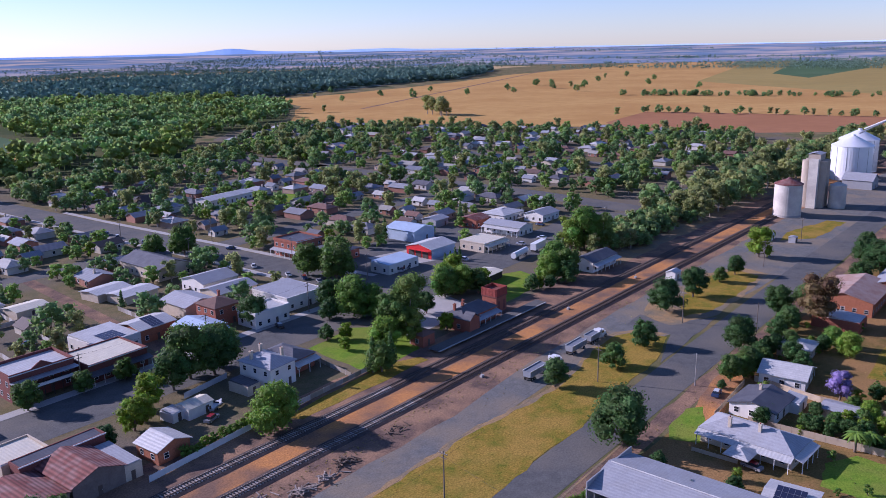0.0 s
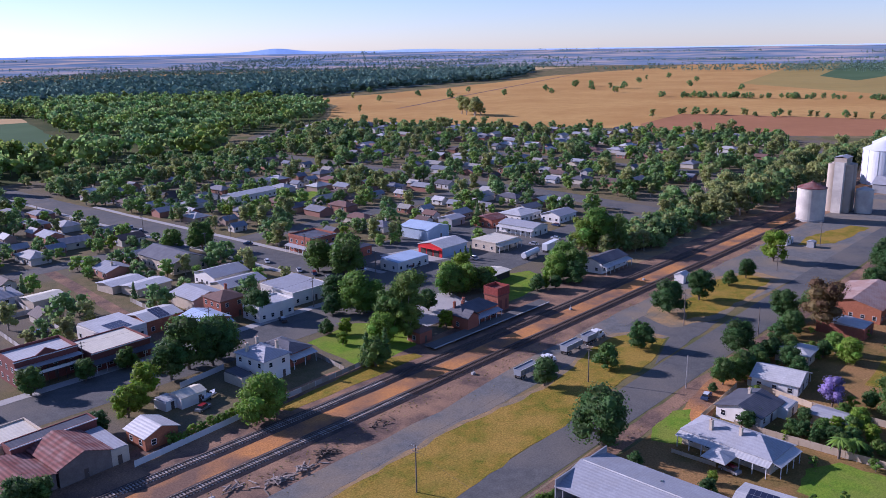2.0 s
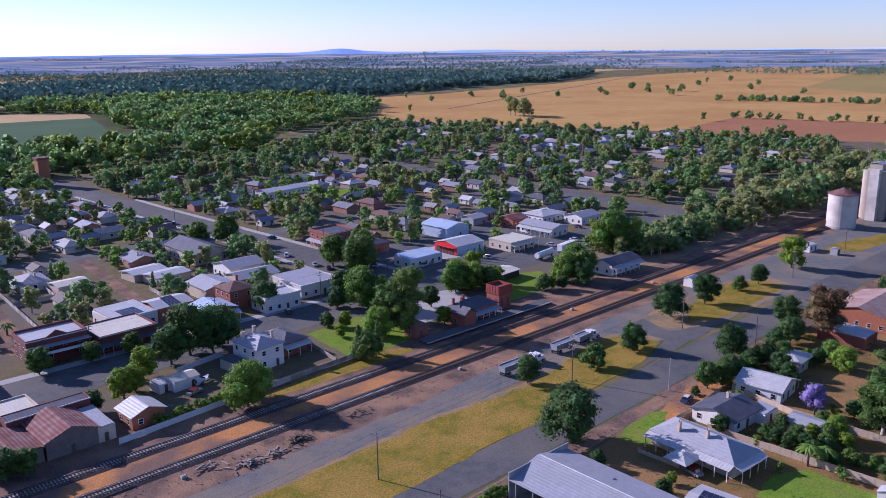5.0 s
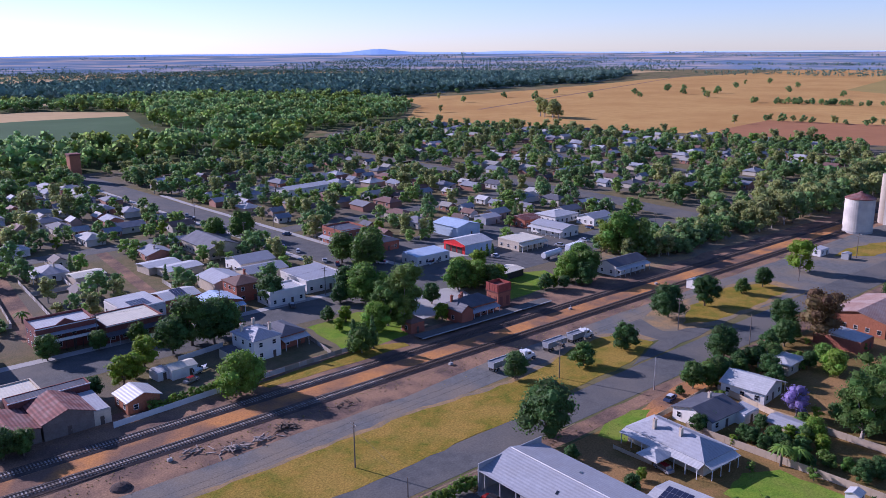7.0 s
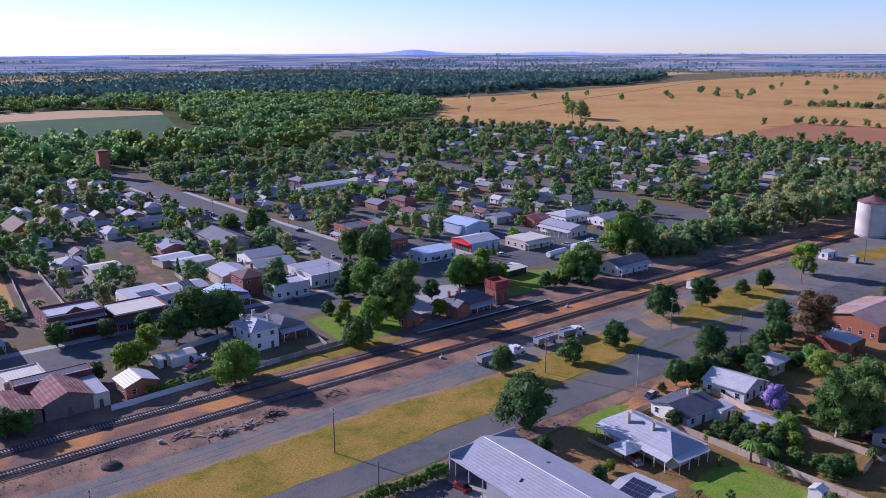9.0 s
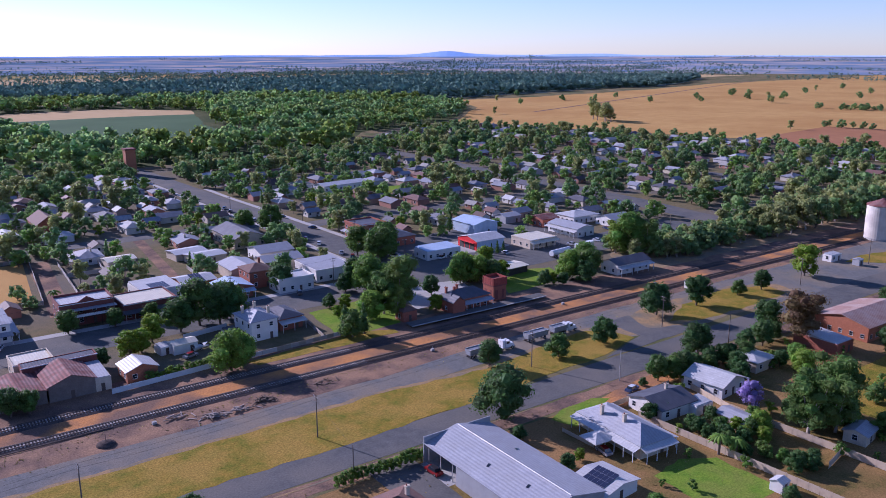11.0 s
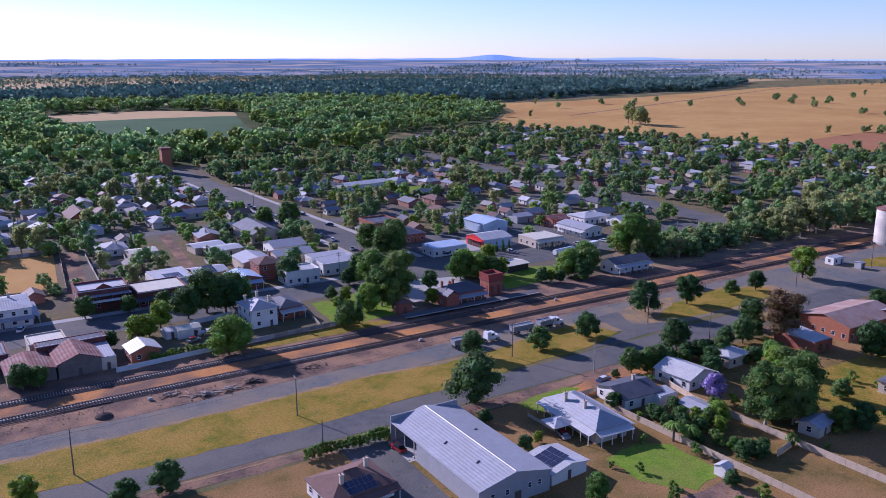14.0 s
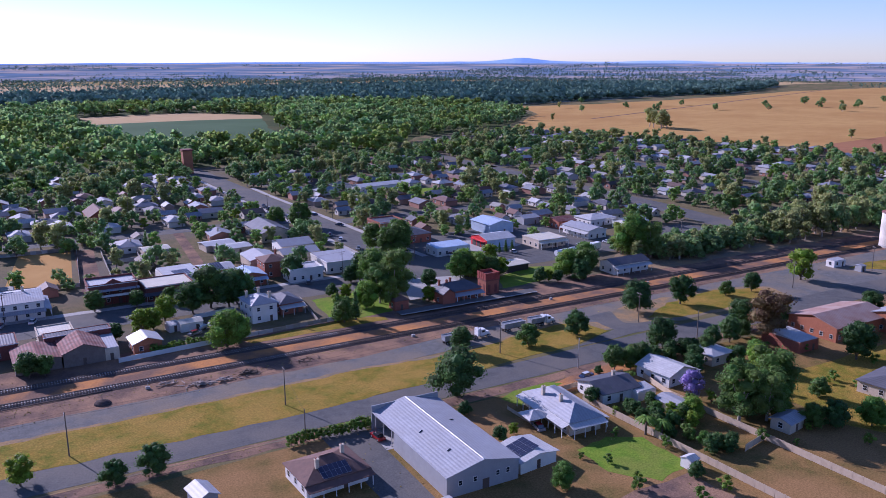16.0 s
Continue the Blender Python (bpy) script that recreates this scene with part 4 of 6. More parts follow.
def fence_run(x0, y0, x1, y1, h=1.6, material="fence", label="weathered sheet fence between yards", step=2.4):
    """Panels between posts, each one a part."""
    (ax, ay), (bx, by) = site(x0, y0), site(x1, y1)
    length = math.hypot(bx - ax, by - ay)
    n = max(1, round(length / step))
    fo = thing("fence", label, "fence", pose(ax, ay, 0.03, 0, 0, math.degrees(math.atan2(by - ay, bx - ax))))
    s = length / n
    key = ("fence", round(s, 2), h, material)
    if key not in shared:
        shared[key] = (Geo().box(s / 2, 0, 0.05, s - 0.06, 0.05, h).box(s / 2, 0.05, h * 0.85, s - 0.06, 0.05, 0.08).mesh("fence_panel", M[material]), Geo().box(0, 0, -0.3, 0.1, 0.1, h + 0.45).mesh("post", M[material]))
    for i in range(n):
        part("fence_panel", shared[key][0], None, fo, at=pose(i * s, 0, 0))
        part("post", shared[key][1], None, fo, at=pose(i * s, 0, 0))
    part("post", shared[key][1], None, fo, at=pose(n * s, 0, 0))
    return fo


# ---- things: south side of the railway ----
b = thing("machinery_shed", "large grey corrugated iron shed with open carport end", "shed", at(77.6, -71.7, 0.03))
SW, SD, SE, SR = 17.4, 36.0, 4.6, 2.0
part("roof", roof_geo(SW, SD, SE, SR, "gable", 0.3, True), M["zinc"], b)
gw = wall_geo(SW, SD * 0.68, SE, SR, "gable", True)
gw.v = [(x, y - SD * 0.16, z) for x, y, z in gw.v]
part("wall", gw, M["grey_wall"], b)
part("front_wall", Geo().box(0, SD / 2, -0.3, SW + 0.6, 0.25, SE + 1.9), M["grey_wall"], b, "grey false front wall on the street side")
part("side_wall", Geo().box(SW / 2, SD * 0.34, -0.3, 0.2, SD * 0.32, SE + 0.3), M["grey_wall"], b)
part("floor_slab", Geo().box(0, SD * 0.34, -0.1, SW - 0.4, SD * 0.32, 0.25), M["concrete"], b)
for k in range(3):
    part("carport_post", Geo().box(-SW / 2 + 0.2, SD * (0.22 + 0.12 * k), 0, 0.18, 0.18, SE), M["galv_pole"], b)
part("ridge_cap", Geo().cyl((0, -SD / 2, SE + SR + 0.17), (0, SD / 2 - 0.3, SE + SR + 0.17), 0.14, n=6), M["white_roof"], b)
for k, (sx, sy) in enumerate(((-4.6, 1), (-3.6, -10), (4.4, 3))):
    ang = math.atan2(SR, SW / 2 + 0.3)
    part("skylight", Geo().box(0, 0, 0, 1.0, 0.5, 0.05), M["glass"], b, at=pose(sx, sy, SE + 0.2 + (SW / 2 + 0.3 - abs(sx)) * math.tan(ang), 0, math.degrees(ang) * (1 if sx > 0 else -1), 20))
for k in (-5.5, -2.0, 3.5, 6.0):
    add_window(b, k, -SD / 2, 2.2, 0, 0.8, 1.1)
part("door", Geo().box(0.6, -SD / 2, 0, 1.6, 0.14, 2.2), M["door"], b)
b = building("house", "white weatherboard villa with hipped pale iron roof and verandahs", 105.8, -70.0, 7.2, 16.0, -3, 3.3, 2.4, "hip", flip=True, wall="cream_wall", roof="zinc", chimneys=((-2, 3.5), (-1.2, -1.5)), verandah=("w", "s", "e"), vroof="white_roof")
part("porch_roof", roof_geo(5.5, 4.5, 2.7, 1.0, "hip"), M["white_roof"], b, at=pose(-8.3, -0.9, -0.2))
building("house", "grey-roofed timber house behind a fence", 121.0, -66.0, 9.5, 8.6, -2, 2.9, 1.7, "gable", wall="white_wall", roof="dark_roof", chimneys=((2, 1),))
building("garden_shed", "pale lean-to behind the house", 126.2, -70.5, 5.0, 3.6, 0, 2.5, 0.5, "flat", wall="white_wall", roof="white_roof", windows=False, category="shed")
building("house", "white gabled cottage with pale iron roof", 138.0, -65.2, 8.4, 9.0, 6, 3.1, 2.0, "gable", flip=True, wall="white_wall", roof="white_roof", verandah=("e",))
building("house", "small house with pale roof among trees", 155.0, -62.2, 7.0, 7.0, 2, 3.0, 1.4, "hip", wall="cream_wall", roof="white_roof")
building("carport", "low outbuilding with solar panels on its roof", 89.6, -81.6, 8.2, 7.0, 6, 2.6, 1.0, "gable", flip=True, wall="white_wall", roof="white_roof", windows=False, category="shed", solar=20)
building("brick_factory", "old red brick factory with pale rusty iron roof", 201.0, -62.5, 22.0, 14.0, 0, 4.6, 2.2, "gable", wall="orange_brick", roof="pale_rust", category="factory", door=False)
building("factory_annex", "grey-roofed brick annex of the factory", 217.0, -71.0, 18.0, 12.0, 0, 5.0, 2.4, "gable", wall="orange_brick", roof="zinc", category="factory", door=False)
building("store_shed", "white-roofed lean-to store by the factory", 179.5, -64.5, 7.0, 11.0, 0, 3.4, 0.9, "flat", wall="brick", roof="white_roof", category="shed", windows=False)
building("low_shed", "long low shed with grey iron roof", 127.5, -79.5, 4.2, 7.2, 0, 2.4, 0.8, "gable", flip=True, wall="cream_wall", roof="zinc", windows=False, category="shed")
building("house", "brown hip-roofed bungalow with solar panels behind a hedge", 56.0, -70.3, 11.2, 8.8, 4, 3.0, 2.4, "hip", wall="white_wall", roof="tile_roof", chimneys=((3.2, 0.5), (-2.6, -2)), verandah=("s",), solar=12)
building("garden_shed", "small grey iron garden shed", 35.5, -68.0, 3.2, 4.6, 10, 2.6, 1.2, "gable", flip=True, wall="grey_wall", roof="zinc", windows=False, category="shed")
building("garden_shed", "pale garage with a flat roof", 68.5, -92.0, 4.6, 6.0, 8, 2.6, 0.3, "flat", wall="cream_wall", roof="white_roof", windows=False, category="shed")
building("garden_shed", "little pale garden hut on the lawn", 113.6, -97.6, 2.2, 2.2, 5, 2.0, 0.6, "gable", wall="white_wall", roof="white_roof", windows=False, category="shed", over=0.15)
building("house", "long low roof among trees", 141.0, -95.5, 5.0, 4.0, 10, 2.5, 1.0, "gable", wall="cream_wall", roof="zinc")
building("house", "grey-roofed house at the end of the lane", 245.0, -72.0, 12.0, 10.0, 0, 3.1, 2.0, "hip", wall="cream_wall", roof="town_roof")
building("house", "grey-roofed house at the end of the lane", 175.0, -95.0, 12.0, 10.0, 8, 3.1, 2.0, "hip", wall="cream_wall", roof="town_roof")
fence_run(98, -62, 98.5, -70, 0.9, "timber_fence", "low timber front fence beside the lawn")
fence_run(114.3, -66, 119.5, -125, 1.7, "timber_fence", "long pale timber paling fence")
fence_run(126.5, -98.4, 132.6, -97, 1.7, "timber_fence", "pale timber paling fence")
fence_run(131.6, -74, 136, -135, 1.7, "timber_fence", "pale timber paling fence across the lots")
fence_run(131.6, -74, 134, -60, 1.6, "timber_fence", "pale timber paling fence behind houses")
fence_run(113, -60, 131, -59, 1.4, "timber_fence", "timber front fence along the verge")


# silos
s = thing("grain_silo", "round pale concrete grain silo with rusty conical roof", "silo", at(300.5, -12.5))
part("wall", Geo().lathe([(6.6, -0.3), (6.6, 16.2)], 40), M["stone"], s)
part("roof", Geo().lathe([(6.9, 16.15), (6.9, 16.45), (0.7, 19.0), (0.7, 19.4)], 40), M["rust_roof"], s)
part("base_band", Geo().lathe([(6.75, -0.2), (6.75, 1.0), (6.6, 1.05)], 40), M["concrete"], s)
s = thing("grain_elevator", "tall block of concrete grain cells with head house", "elevator", at(326, -15))
for dx, dy in ((-3.0, -3.0), (3.0, -3.0), (-3.0, 3.0), (3.0, 3.0)):
    part("cell", Geo().lathe([(3.1, -0.3), (3.1, 24.5)], 28, dx, dy), M["stone_dark"], s)
part("leg_tower", Geo().box(-7.4, -1, -0.3, 2.8, 4.6, 26), M["stone"], s)
part("head_house", Geo().box(0, 0, 24.5, 9, 6, 3.2), M["stone_dark"], s)
part("roof", roof_geo(9, 6, 27.7, 0.8, "gable", 0.3), M["zinc"], s)
part("annex_bin", Geo().lathe([(4.2, -0.3), (4.2, 12), (0.4, 13.6)], 28, 1, -11.5), M["stone"], s)
for k, (x, y, r, e) in enumerate(((402, -10, 12.2, 21), (430, -6, 12.2, 21), (432, -34, 12.2, 21))):
    s = thing("steel_silo", "big white corrugated steel grain silo with conical roof", "silo", at(x, y), "steel silos")
    part("wall", Geo().lathe([(r, -0.3), (r, e)], 48), M["silo_white"], s)
    part("roof", Geo().lathe([(r + 0.3, e - 0.05), (r + 0.3, e + 0.15), (1.2, e + 6), (1.2, e + 6.7)], 48), M["silo_white"], s)
    for i in range(12):
        a = i * math.pi / 6
        part("stiffener", Geo().box(r * math.cos(a), r * math.sin(a), 0, 0.25, 0.25, e), M["galv_pole"], s)
s = thing("conveyor_tower", "tall steel lattice elevator tower beside the silos", "tower", at(414, -29))
for dx in (-1.6, 1.6):
    for dy in (-1.6, 1.6):
        part("leg", Geo().box(dx, dy, -0.3, 0.35, 0.35, 43), M["galv_pole"], s)
for z in range(2, 40, 4):
    for a, c in (((-1.6, -1.6, z), (1.6, -1.6, z + 4)), ((1.6, -1.6, z), (1.6, 1.6, z + 4)), ((-1.6, 1.6, z), (1.6, 1.6, z + 4)), ((-1.6, -1.6, z), (-1.6, 1.6, z + 4))):
        part("brace", Geo().cyl(a, c, 0.09, n=5), M["galv_pole"], s)
part("head", Geo().box(0, 0, 39, 5, 5, 5), M["grey_wall"], s)
part("spout", Geo().cyl((-1, 2, 40), (-12, 22, 28), 0.45), M["galv_pole"], s)
part("spout", Geo().cyl((1, 2, 40), (18, 26, 28), 0.45), M["galv_pole"], s)
building("weighbridge_shed", "grey gabled receival shed at the silos", 380, -20, 12, 13, 0, 5.0, 3.6, "gable", flip=True, wall="grey_wall", roof="zinc", windows=False, category="shed")
building("site_hut", "small pale weighbridge hut", 257, -20, 6, 3.2, 0, 2.7, 0.4, "flat", wall="white_wall", roof="white_roof", category="hut")
building("site_hut", "small grey hut by the yard", 258, -28.5, 2.4, 2.4, 0, 2.4, 0.4, "gable", wall="grey_wall", roof="zinc", windows=False, category="hut", over=0.15)
building("platform_hut", "small white hut by the gravel yard", 193, -14, 4, 3, 0, 2.8, 0.9, "gable", wall="white_wall", roof="white_roof", windows=False, category="hut", over=0.2)


# ---- station and railway side ----
b = building("railway_station", "red brick railway station with dark slate roof and platform verandah", 125.6, 11.6, 13.6, 6.4, 0, 4.2, 2.4, "hip", wall="brick", roof="dark_roof", chimneys=((-5, 1), (-3, 0), (-1, 1.5)), verandah=("s",), category="station", vroof="zinc")
part("gable_bay", wall_geo(5, 3, 4.4, 2.0, "gable", True), M["brick"], b, at=pose(-6.6, -5.4, 0))
part("bay_roof", roof_geo(5, 3, 4.4, 2.0, "gable", 0.4, True), M["dark_roof"], b, at=pose(-6.6, -5.4, 0))
patch("platform_station", rect(104, 3.9, 150, 7.2), 0.95, M["asphalt"], "raised asphalt station platform with pale edge", "platform")
patch("platform_edge", rect(104, 3.6, 150, 3.88), 0.97, M["concrete"], "pale concrete platform edge", "platform")
s = thing("water_tower", "square red brick water tower with rusty iron tank", "water tower", at(137.8, 12.8))
part("base", Geo().box(0, 0, -0.3, 5.8, 5.8, 5.6), M["brick"], s)
part("cornice", Geo().box(0, 0, 5.25, 6.3, 6.3, 0.4), M["dark_brick"], s)
gt = Geo()
for cx, cy, sx, sy in ((0, -3.0, 6.2, 0.15), (0, 3.0, 6.2, 0.15), (-3.03, 0, 0.15, 5.85), (3.03, 0, 0.15, 5.85)):
    gt.box(cx, cy, 5.65, sx, sy, 2.6)
part("tank", gt, M["rust_tank"], s)
part("tank_floor", Geo().box(0, 0, 5.66, 5.85, 5.85, 1.6), M["dark_brick"], s)
for k in range(5):
    part("rib", Geo().box(-2.6 + 1.3 * k, -3.1, 5.65, 0.1, 0.08, 2.6), M["rust_tank"], s)
    part("rib", Geo().box(-3.13, -2.6 + 1.3 * k, 5.65, 0.08, 0.1, 2.6), M["rust_tank"], s)
for x in (-1.5, 1.5):
    part("arch_recess", Geo().box(x, -2.9, 0.6, 1.2, 0.12, 3.2), M["dark_brick"], s)
    part("arch_recess", Geo().box(-2.9, x, 0.6, 0.12, 1.2, 3.2), M["dark_brick"], s)
building("signal_hut", "small brick lamp room with hipped roof", 106.8, 11.6, 4.2, 4.0, 0, 3.4, 1.6, "hip", wall="brick", roof="tile_roof", category="hut", over=0.3)
building("goods_shed", "long pale goods shed with grey iron roof", 191.5, 12.5, 15.0, 7.2, 0, 3.9, 1.8, "gable", wall="white_wall", roof="dark_roof", category="shed", verandah=("s",), vroof="white_roof")
building("picnic_shelter", "pale flat-roofed park shelter", 159.0, 32.5, 9.0, 6.5, 4, 2.7, 0.5, "gable", wall="dark_trim", roof="cream_roof", windows=False, category="shelter", door=False)
patch("pavement_station", [(113, 17), (136, 18), (140, 34), (120, 40)], 0.12, M["concrete"], "pale paved station forecourt", "pavement")


# ---- town, hand placed ----
building("brick_cottage", "red brick cottage with pale gabled iron roof", 37.0, 13.2, 6.6, 6.4, 3, 3.1, 1.7, "gable", flip=True, wall="orange_brick", roof="white_roof")
building("workshop", "workshop with rusty red iron gable roof", 22.3, 14.5, 9.0, 11.0, 2, 4.0, 2.3, "gable", flip=True, wall="shaded_old_render", roof="rust_roof", windows=False, category="workshop")
building("workshop", "workshop with rusty red iron gable roof", 12.4, 14.5, 9.6, 11.0, 2, 3.4, 1.4, "gable", flip=True, wall="shaded_old_render", roof="rust_roof", windows=False, category="workshop")
building("back_store", "dark brick back store behind the workshops", 22.0, 22.4, 15.0, 3.4, 2, 5.0, 0.3, "flat", wall="dark_brick", roof="dark_roof", parapet=0.6, windows=False, category="shed", door=False)
building("shop", "cream flat-roofed shop behind a parapet", 17.0, 29.2, 8.0, 7.5, 2, 4.0, 0.3, "flat", wall="cream_wall", roof="cream_roof", parapet=0.8, category="shop")
building("store_room", "grey flat-roofed back store", 28.6, 14.5, 3.4, 10.5, 0, 3.6, 0.3, "flat", wall="cream_wall", roof="zinc", windows=False, category="shed")
building("long_shop", "dark low shop roof along the street", 1.0, 26.0, 14.0, 9.0, 2, 4.2, 0.4, "flat", wall="dark_brick", roof="dark_roof", parapet=0.7, category="shop")
building("boat_shed", "white iron garage with cream roof", 49.8, 23.3, 5.8, 4.2, 3, 2.7, 0.8, "gable", wall="white_wall", roof="cream_roof", windows=False, category="shed", over=0.2)
building("lean_to", "low white lean-to store beside a garage", 45.6, 24.6, 3.2, 3.8, 8, 2.2, 0.3, "flat", wall="white_wall", roof="white_roof", windows=False, category="shed")
building("two_storey_house", "white two-storey house with grey hipped roof and chimneys", 68.8, 23.8, 7.0, 9.6, 4, 6.2, 2.0, "hip", flip=True, wall="white_wall", roof="zinc", chimneys=((-2.5, 2), (1.5, 3.5), (2.5, -2)), storeys=2)
building("house_wing", "single-storey rear wing with dark iron roof", 77.4, 27.6, 6.5, 10.0, 4, 3.9, 1.7, "hip", flip=True, wall="brick", roof="dark_roof", verandah=("s",), vroof="white_roof")
building("outbuilding", "low brown outbuilding by the house", 62.6, 24.0, 3.4, 6.0, 4, 2.6, 0.4, "flat", wall="cream_wall", roof="dark_roof", windows=False, category="shed")
fence_run(30, 5.8, 55, 8.2, 1.5, "white_fence", "pale panel fence along the railway")
fence_run(55, 8.2, 92, 10.5, 1.4, "fence", "grey panel fence along the railway")
fence_run(82, 11, 84, 34, 1.3, "fence", "grey fence beside the park")
fence_run(52, 31, 64, 33, 1.6, "white_fence", "pale panel fence round a yard")
b = building("corner_pub", "dark red brick pub with parapet and balcony over the footpath", 33.9, 63.5, 13.4, 9.5, 0, 6.6, 0.3, "flat", wall="dark_brick", roof="white_roof", parapet=1.2, storeys=2, category="pub")
PW, PD = 13.4 * G, 9.5 * G / 2
part("balcony_roof", Geo().box(0, -PD - 1.5, 5.6, PW + 0.5, 3.0, 0.12), M["zinc"], b)
part("balcony_floor", Geo().box(0, -PD - 1.5, 3.3, PW + 0.5, 3.0, 0.2), M["dark_trim"], b)
for k in range(8):
    part("balcony_post", Geo().box(-PW / 2 + PW * k / 7, -PD - 2.8, 0, 0.15, 0.15, 5.6), M["dark_trim"], b)
part("balcony_rail", Geo().box(0, -PD - 2.9, 4.3, PW + 0.4, 0.06, 0.1).box(0, -PD - 2.9, 3.5, PW + 0.4, 0.03, 0.75), M["trim"], b, "pale lattice balcony rail")
part("pediment", Geo().add([(-3, -PD - 0.2, 7.7), (3, -PD - 0.2, 7.7), (0, -PD - 0.2, 9.4), (-3, -PD + 0.15, 7.7), (3, -PD + 0.15, 7.7), (0, -PD + 0.15, 9.4)], [(0, 1, 2), (5, 4, 3), (0, 2, 5, 3), (2, 1, 4, 5), (1, 0, 3, 4)]), M["dark_brick"], b)
building("shop", "brick shop with cream flat roof and awning", 49.3, 61.0, 14.0, 11.5, 2, 4.8, 0.3, "flat", wall="dark_brick", roof="cream_roof", parapet=0.8, verandah=("s",), vroof="dark_roof", category="shop")
building("shop", "white-roofed shop covered with solar panels", 55.5, 74.0, 11.5, 12.5, 4, 4.4, 0.5, "flat", wall="white_wall", roof="white_roof", category="shop", solar=24)
building("shop", "white iron-roofed shop covered with solar panels", 67.0, 73.5, 10.0, 9.0, 3, 4.4, 1.2, "gable", wall="orange_brick", roof="white_roof", category="shop", solar=16)
building("shop", "small shop with blue-grey roof and awning", 75.0, 61.5, 9.0, 9.5, 0, 4.0, 1.6, "gable", flip=True, wall="brick", roof="blue_roof", verandah=("s",), category="shop")
building("bank_house", "two-storey red brick shop with hipped roof", 85.0, 68.0, 7.5, 8.5, 0, 6.4, 2.0, "hip", wall="brick", roof="tile_roof", chimneys=((2, 2),), storeys=2, category="shop")
building("corner_shop", "white corner shop with parapet and dark windows", 92.5, 57.5, 11.0, 7.5, 0, 4.6, 0.3, "flat", wall="white_wall", roof="white_roof", parapet=0.9, category="shop")
building("store", "long store with grey iron roof", 98.5, 83.0, 13.0, 9.0, 0, 4.2, 1.6, "gable", wall="cream_wall", roof="zinc", category="shop", windows=False, solar=12)
building("store", "store with grey gabled iron roof", 84.5, 82.0, 10.0, 12.0, 0, 4.2, 1.8, "gable", flip=True, wall="cream_wall", roof="zinc", category="shop", windows=False)
building("store", "grey gabled store on the main street", 101.0, 97.0, 12.0, 11.0, 0, 4.2, 2.0, "gable", wall="white_wall", roof="zinc", category="shop")
building("supermarket", "broad grey-roofed store on the main street", 107.5, 66.0, 13.0, 15.0, 0, 4.5, 0.7, "flat", wall="white_wall", roof="zinc", category="shop", parapet=0.5)
building("white_shed", "long shed with bright white roof", 76.5, 116.0, 11.0, 8.0, 6, 2.9, 0.8, "gable", wall="cream_wall", roof="white_roof", windows=False, category="shed")
building("white_shed", "long shed with bright white roof", 80.5, 107.0, 11.5, 8.0, 6, 2.9, 0.8, "gable", wall="cream_wall", roof="white_roof", windows=False, category="shed")
building("white_shed", "shed with cream roof in a yard", 54.0, 119.0, 9.0, 7.0, 4, 2.8, 0.8, "gable", wall="cream_wall", roof="cream_roof", windows=False, category="shed")
building("two_storey_hotel", "two-storey brick hotel with white parapet band", 144.5, 107.0, 11.5, 12.0, 0, 6.6, 0.3, "flat", wall="brick", roof="dark_roof", parapet=1.1, storeys=2, category="hotel", verandah=("w",), vroof="zinc")
building("hall", "single-storey brick hall with dark hipped roof", 148.0, 92.0, 12.0, 13.0, 0, 4.0, 2.4, "hip", wall="brick", roof="dark_roof", category="hall", verandah=("w",))
b = building("fire_station", "red-painted workshop with pale arched roof", 172.5, 67.5, 12.5, 11.0, 0, 4.0, 1.7, "gable", wall="blue_roof", roof="white_roof", category="workshop", windows=False, door=False)
FW = 12.5 * G / 2
fg = Geo().box(-FW - 0.15, 0, 0, 0.2, 11.0 * G, 4.1)
fg.add([(-FW - 0.25, -7.1, 4.0), (-FW - 0.25, 7.1, 4.0), (-FW - 0.25, 0, 5.9), (-FW - 0.05, -7.1, 4.0), (-FW - 0.05, 7.1, 4.0), (-FW - 0.05, 0, 5.9)], [(0, 2, 1), (3, 4, 5), (0, 1, 4, 3), (1, 2, 5, 4), (2, 0, 3, 5)])
part("front", fg, M["red_paint"], b, "bright red painted front gable")
part("awning", Geo().box(-FW - 0.9, 0, 3.2, 1.5, 12.0, 0.15), M["red_paint"], b)
for k in (-3.6, 0.2, 4.0):
    part("roller_door", Geo().box(-FW - 0.3, k, 0, 0.12, 3.0, 3.0), M["dark_trim"], b)
building("steel_shed", "pale blue steel shed with low gable", 185.5, 90.0, 11.5, 14.0, 0, 4.9, 1.8, "gable", flip=True, wall="blue_roof", roof="blue_roof", category="shed", windows=False)
building("service_station", "brown brick service building with pale flat roof", 189.5, 57.5, 12.5, 10.5, 0, 3.8, 0.3, "flat", wall="cream_wall", roof="cream_roof", category="shop", parapet=0.4, verandah=("s",))
building("motel", "long low motel with dull red and grey roof", 214.0, 64.0, 9.0, 16.0, 0, 4.0, 1.4, "gable", flip=True, wall="white_wall", roof="zinc", category="motel", verandah=("w",), vroof="white_roof")
building("motel", "long low store with rusty red roof", 215.0, 82.0, 9.0, 9.0, 0, 4.0, 1.4, "gable", wall="brick", roof="rust_roof", category="motel")
building("motel", "pale low building with several roof planes", 232.0, 80.0, 14.0, 11.0, 0, 3.6, 1.5, "hip", wall="white_wall", roof="white_roof", category="motel")
building("motel", "low building with grey iron roof", 240.0, 66.0, 12.0, 9.0, 0, 3.6, 1.8, "gable", wall="white_wall", roof="zinc", category="motel")
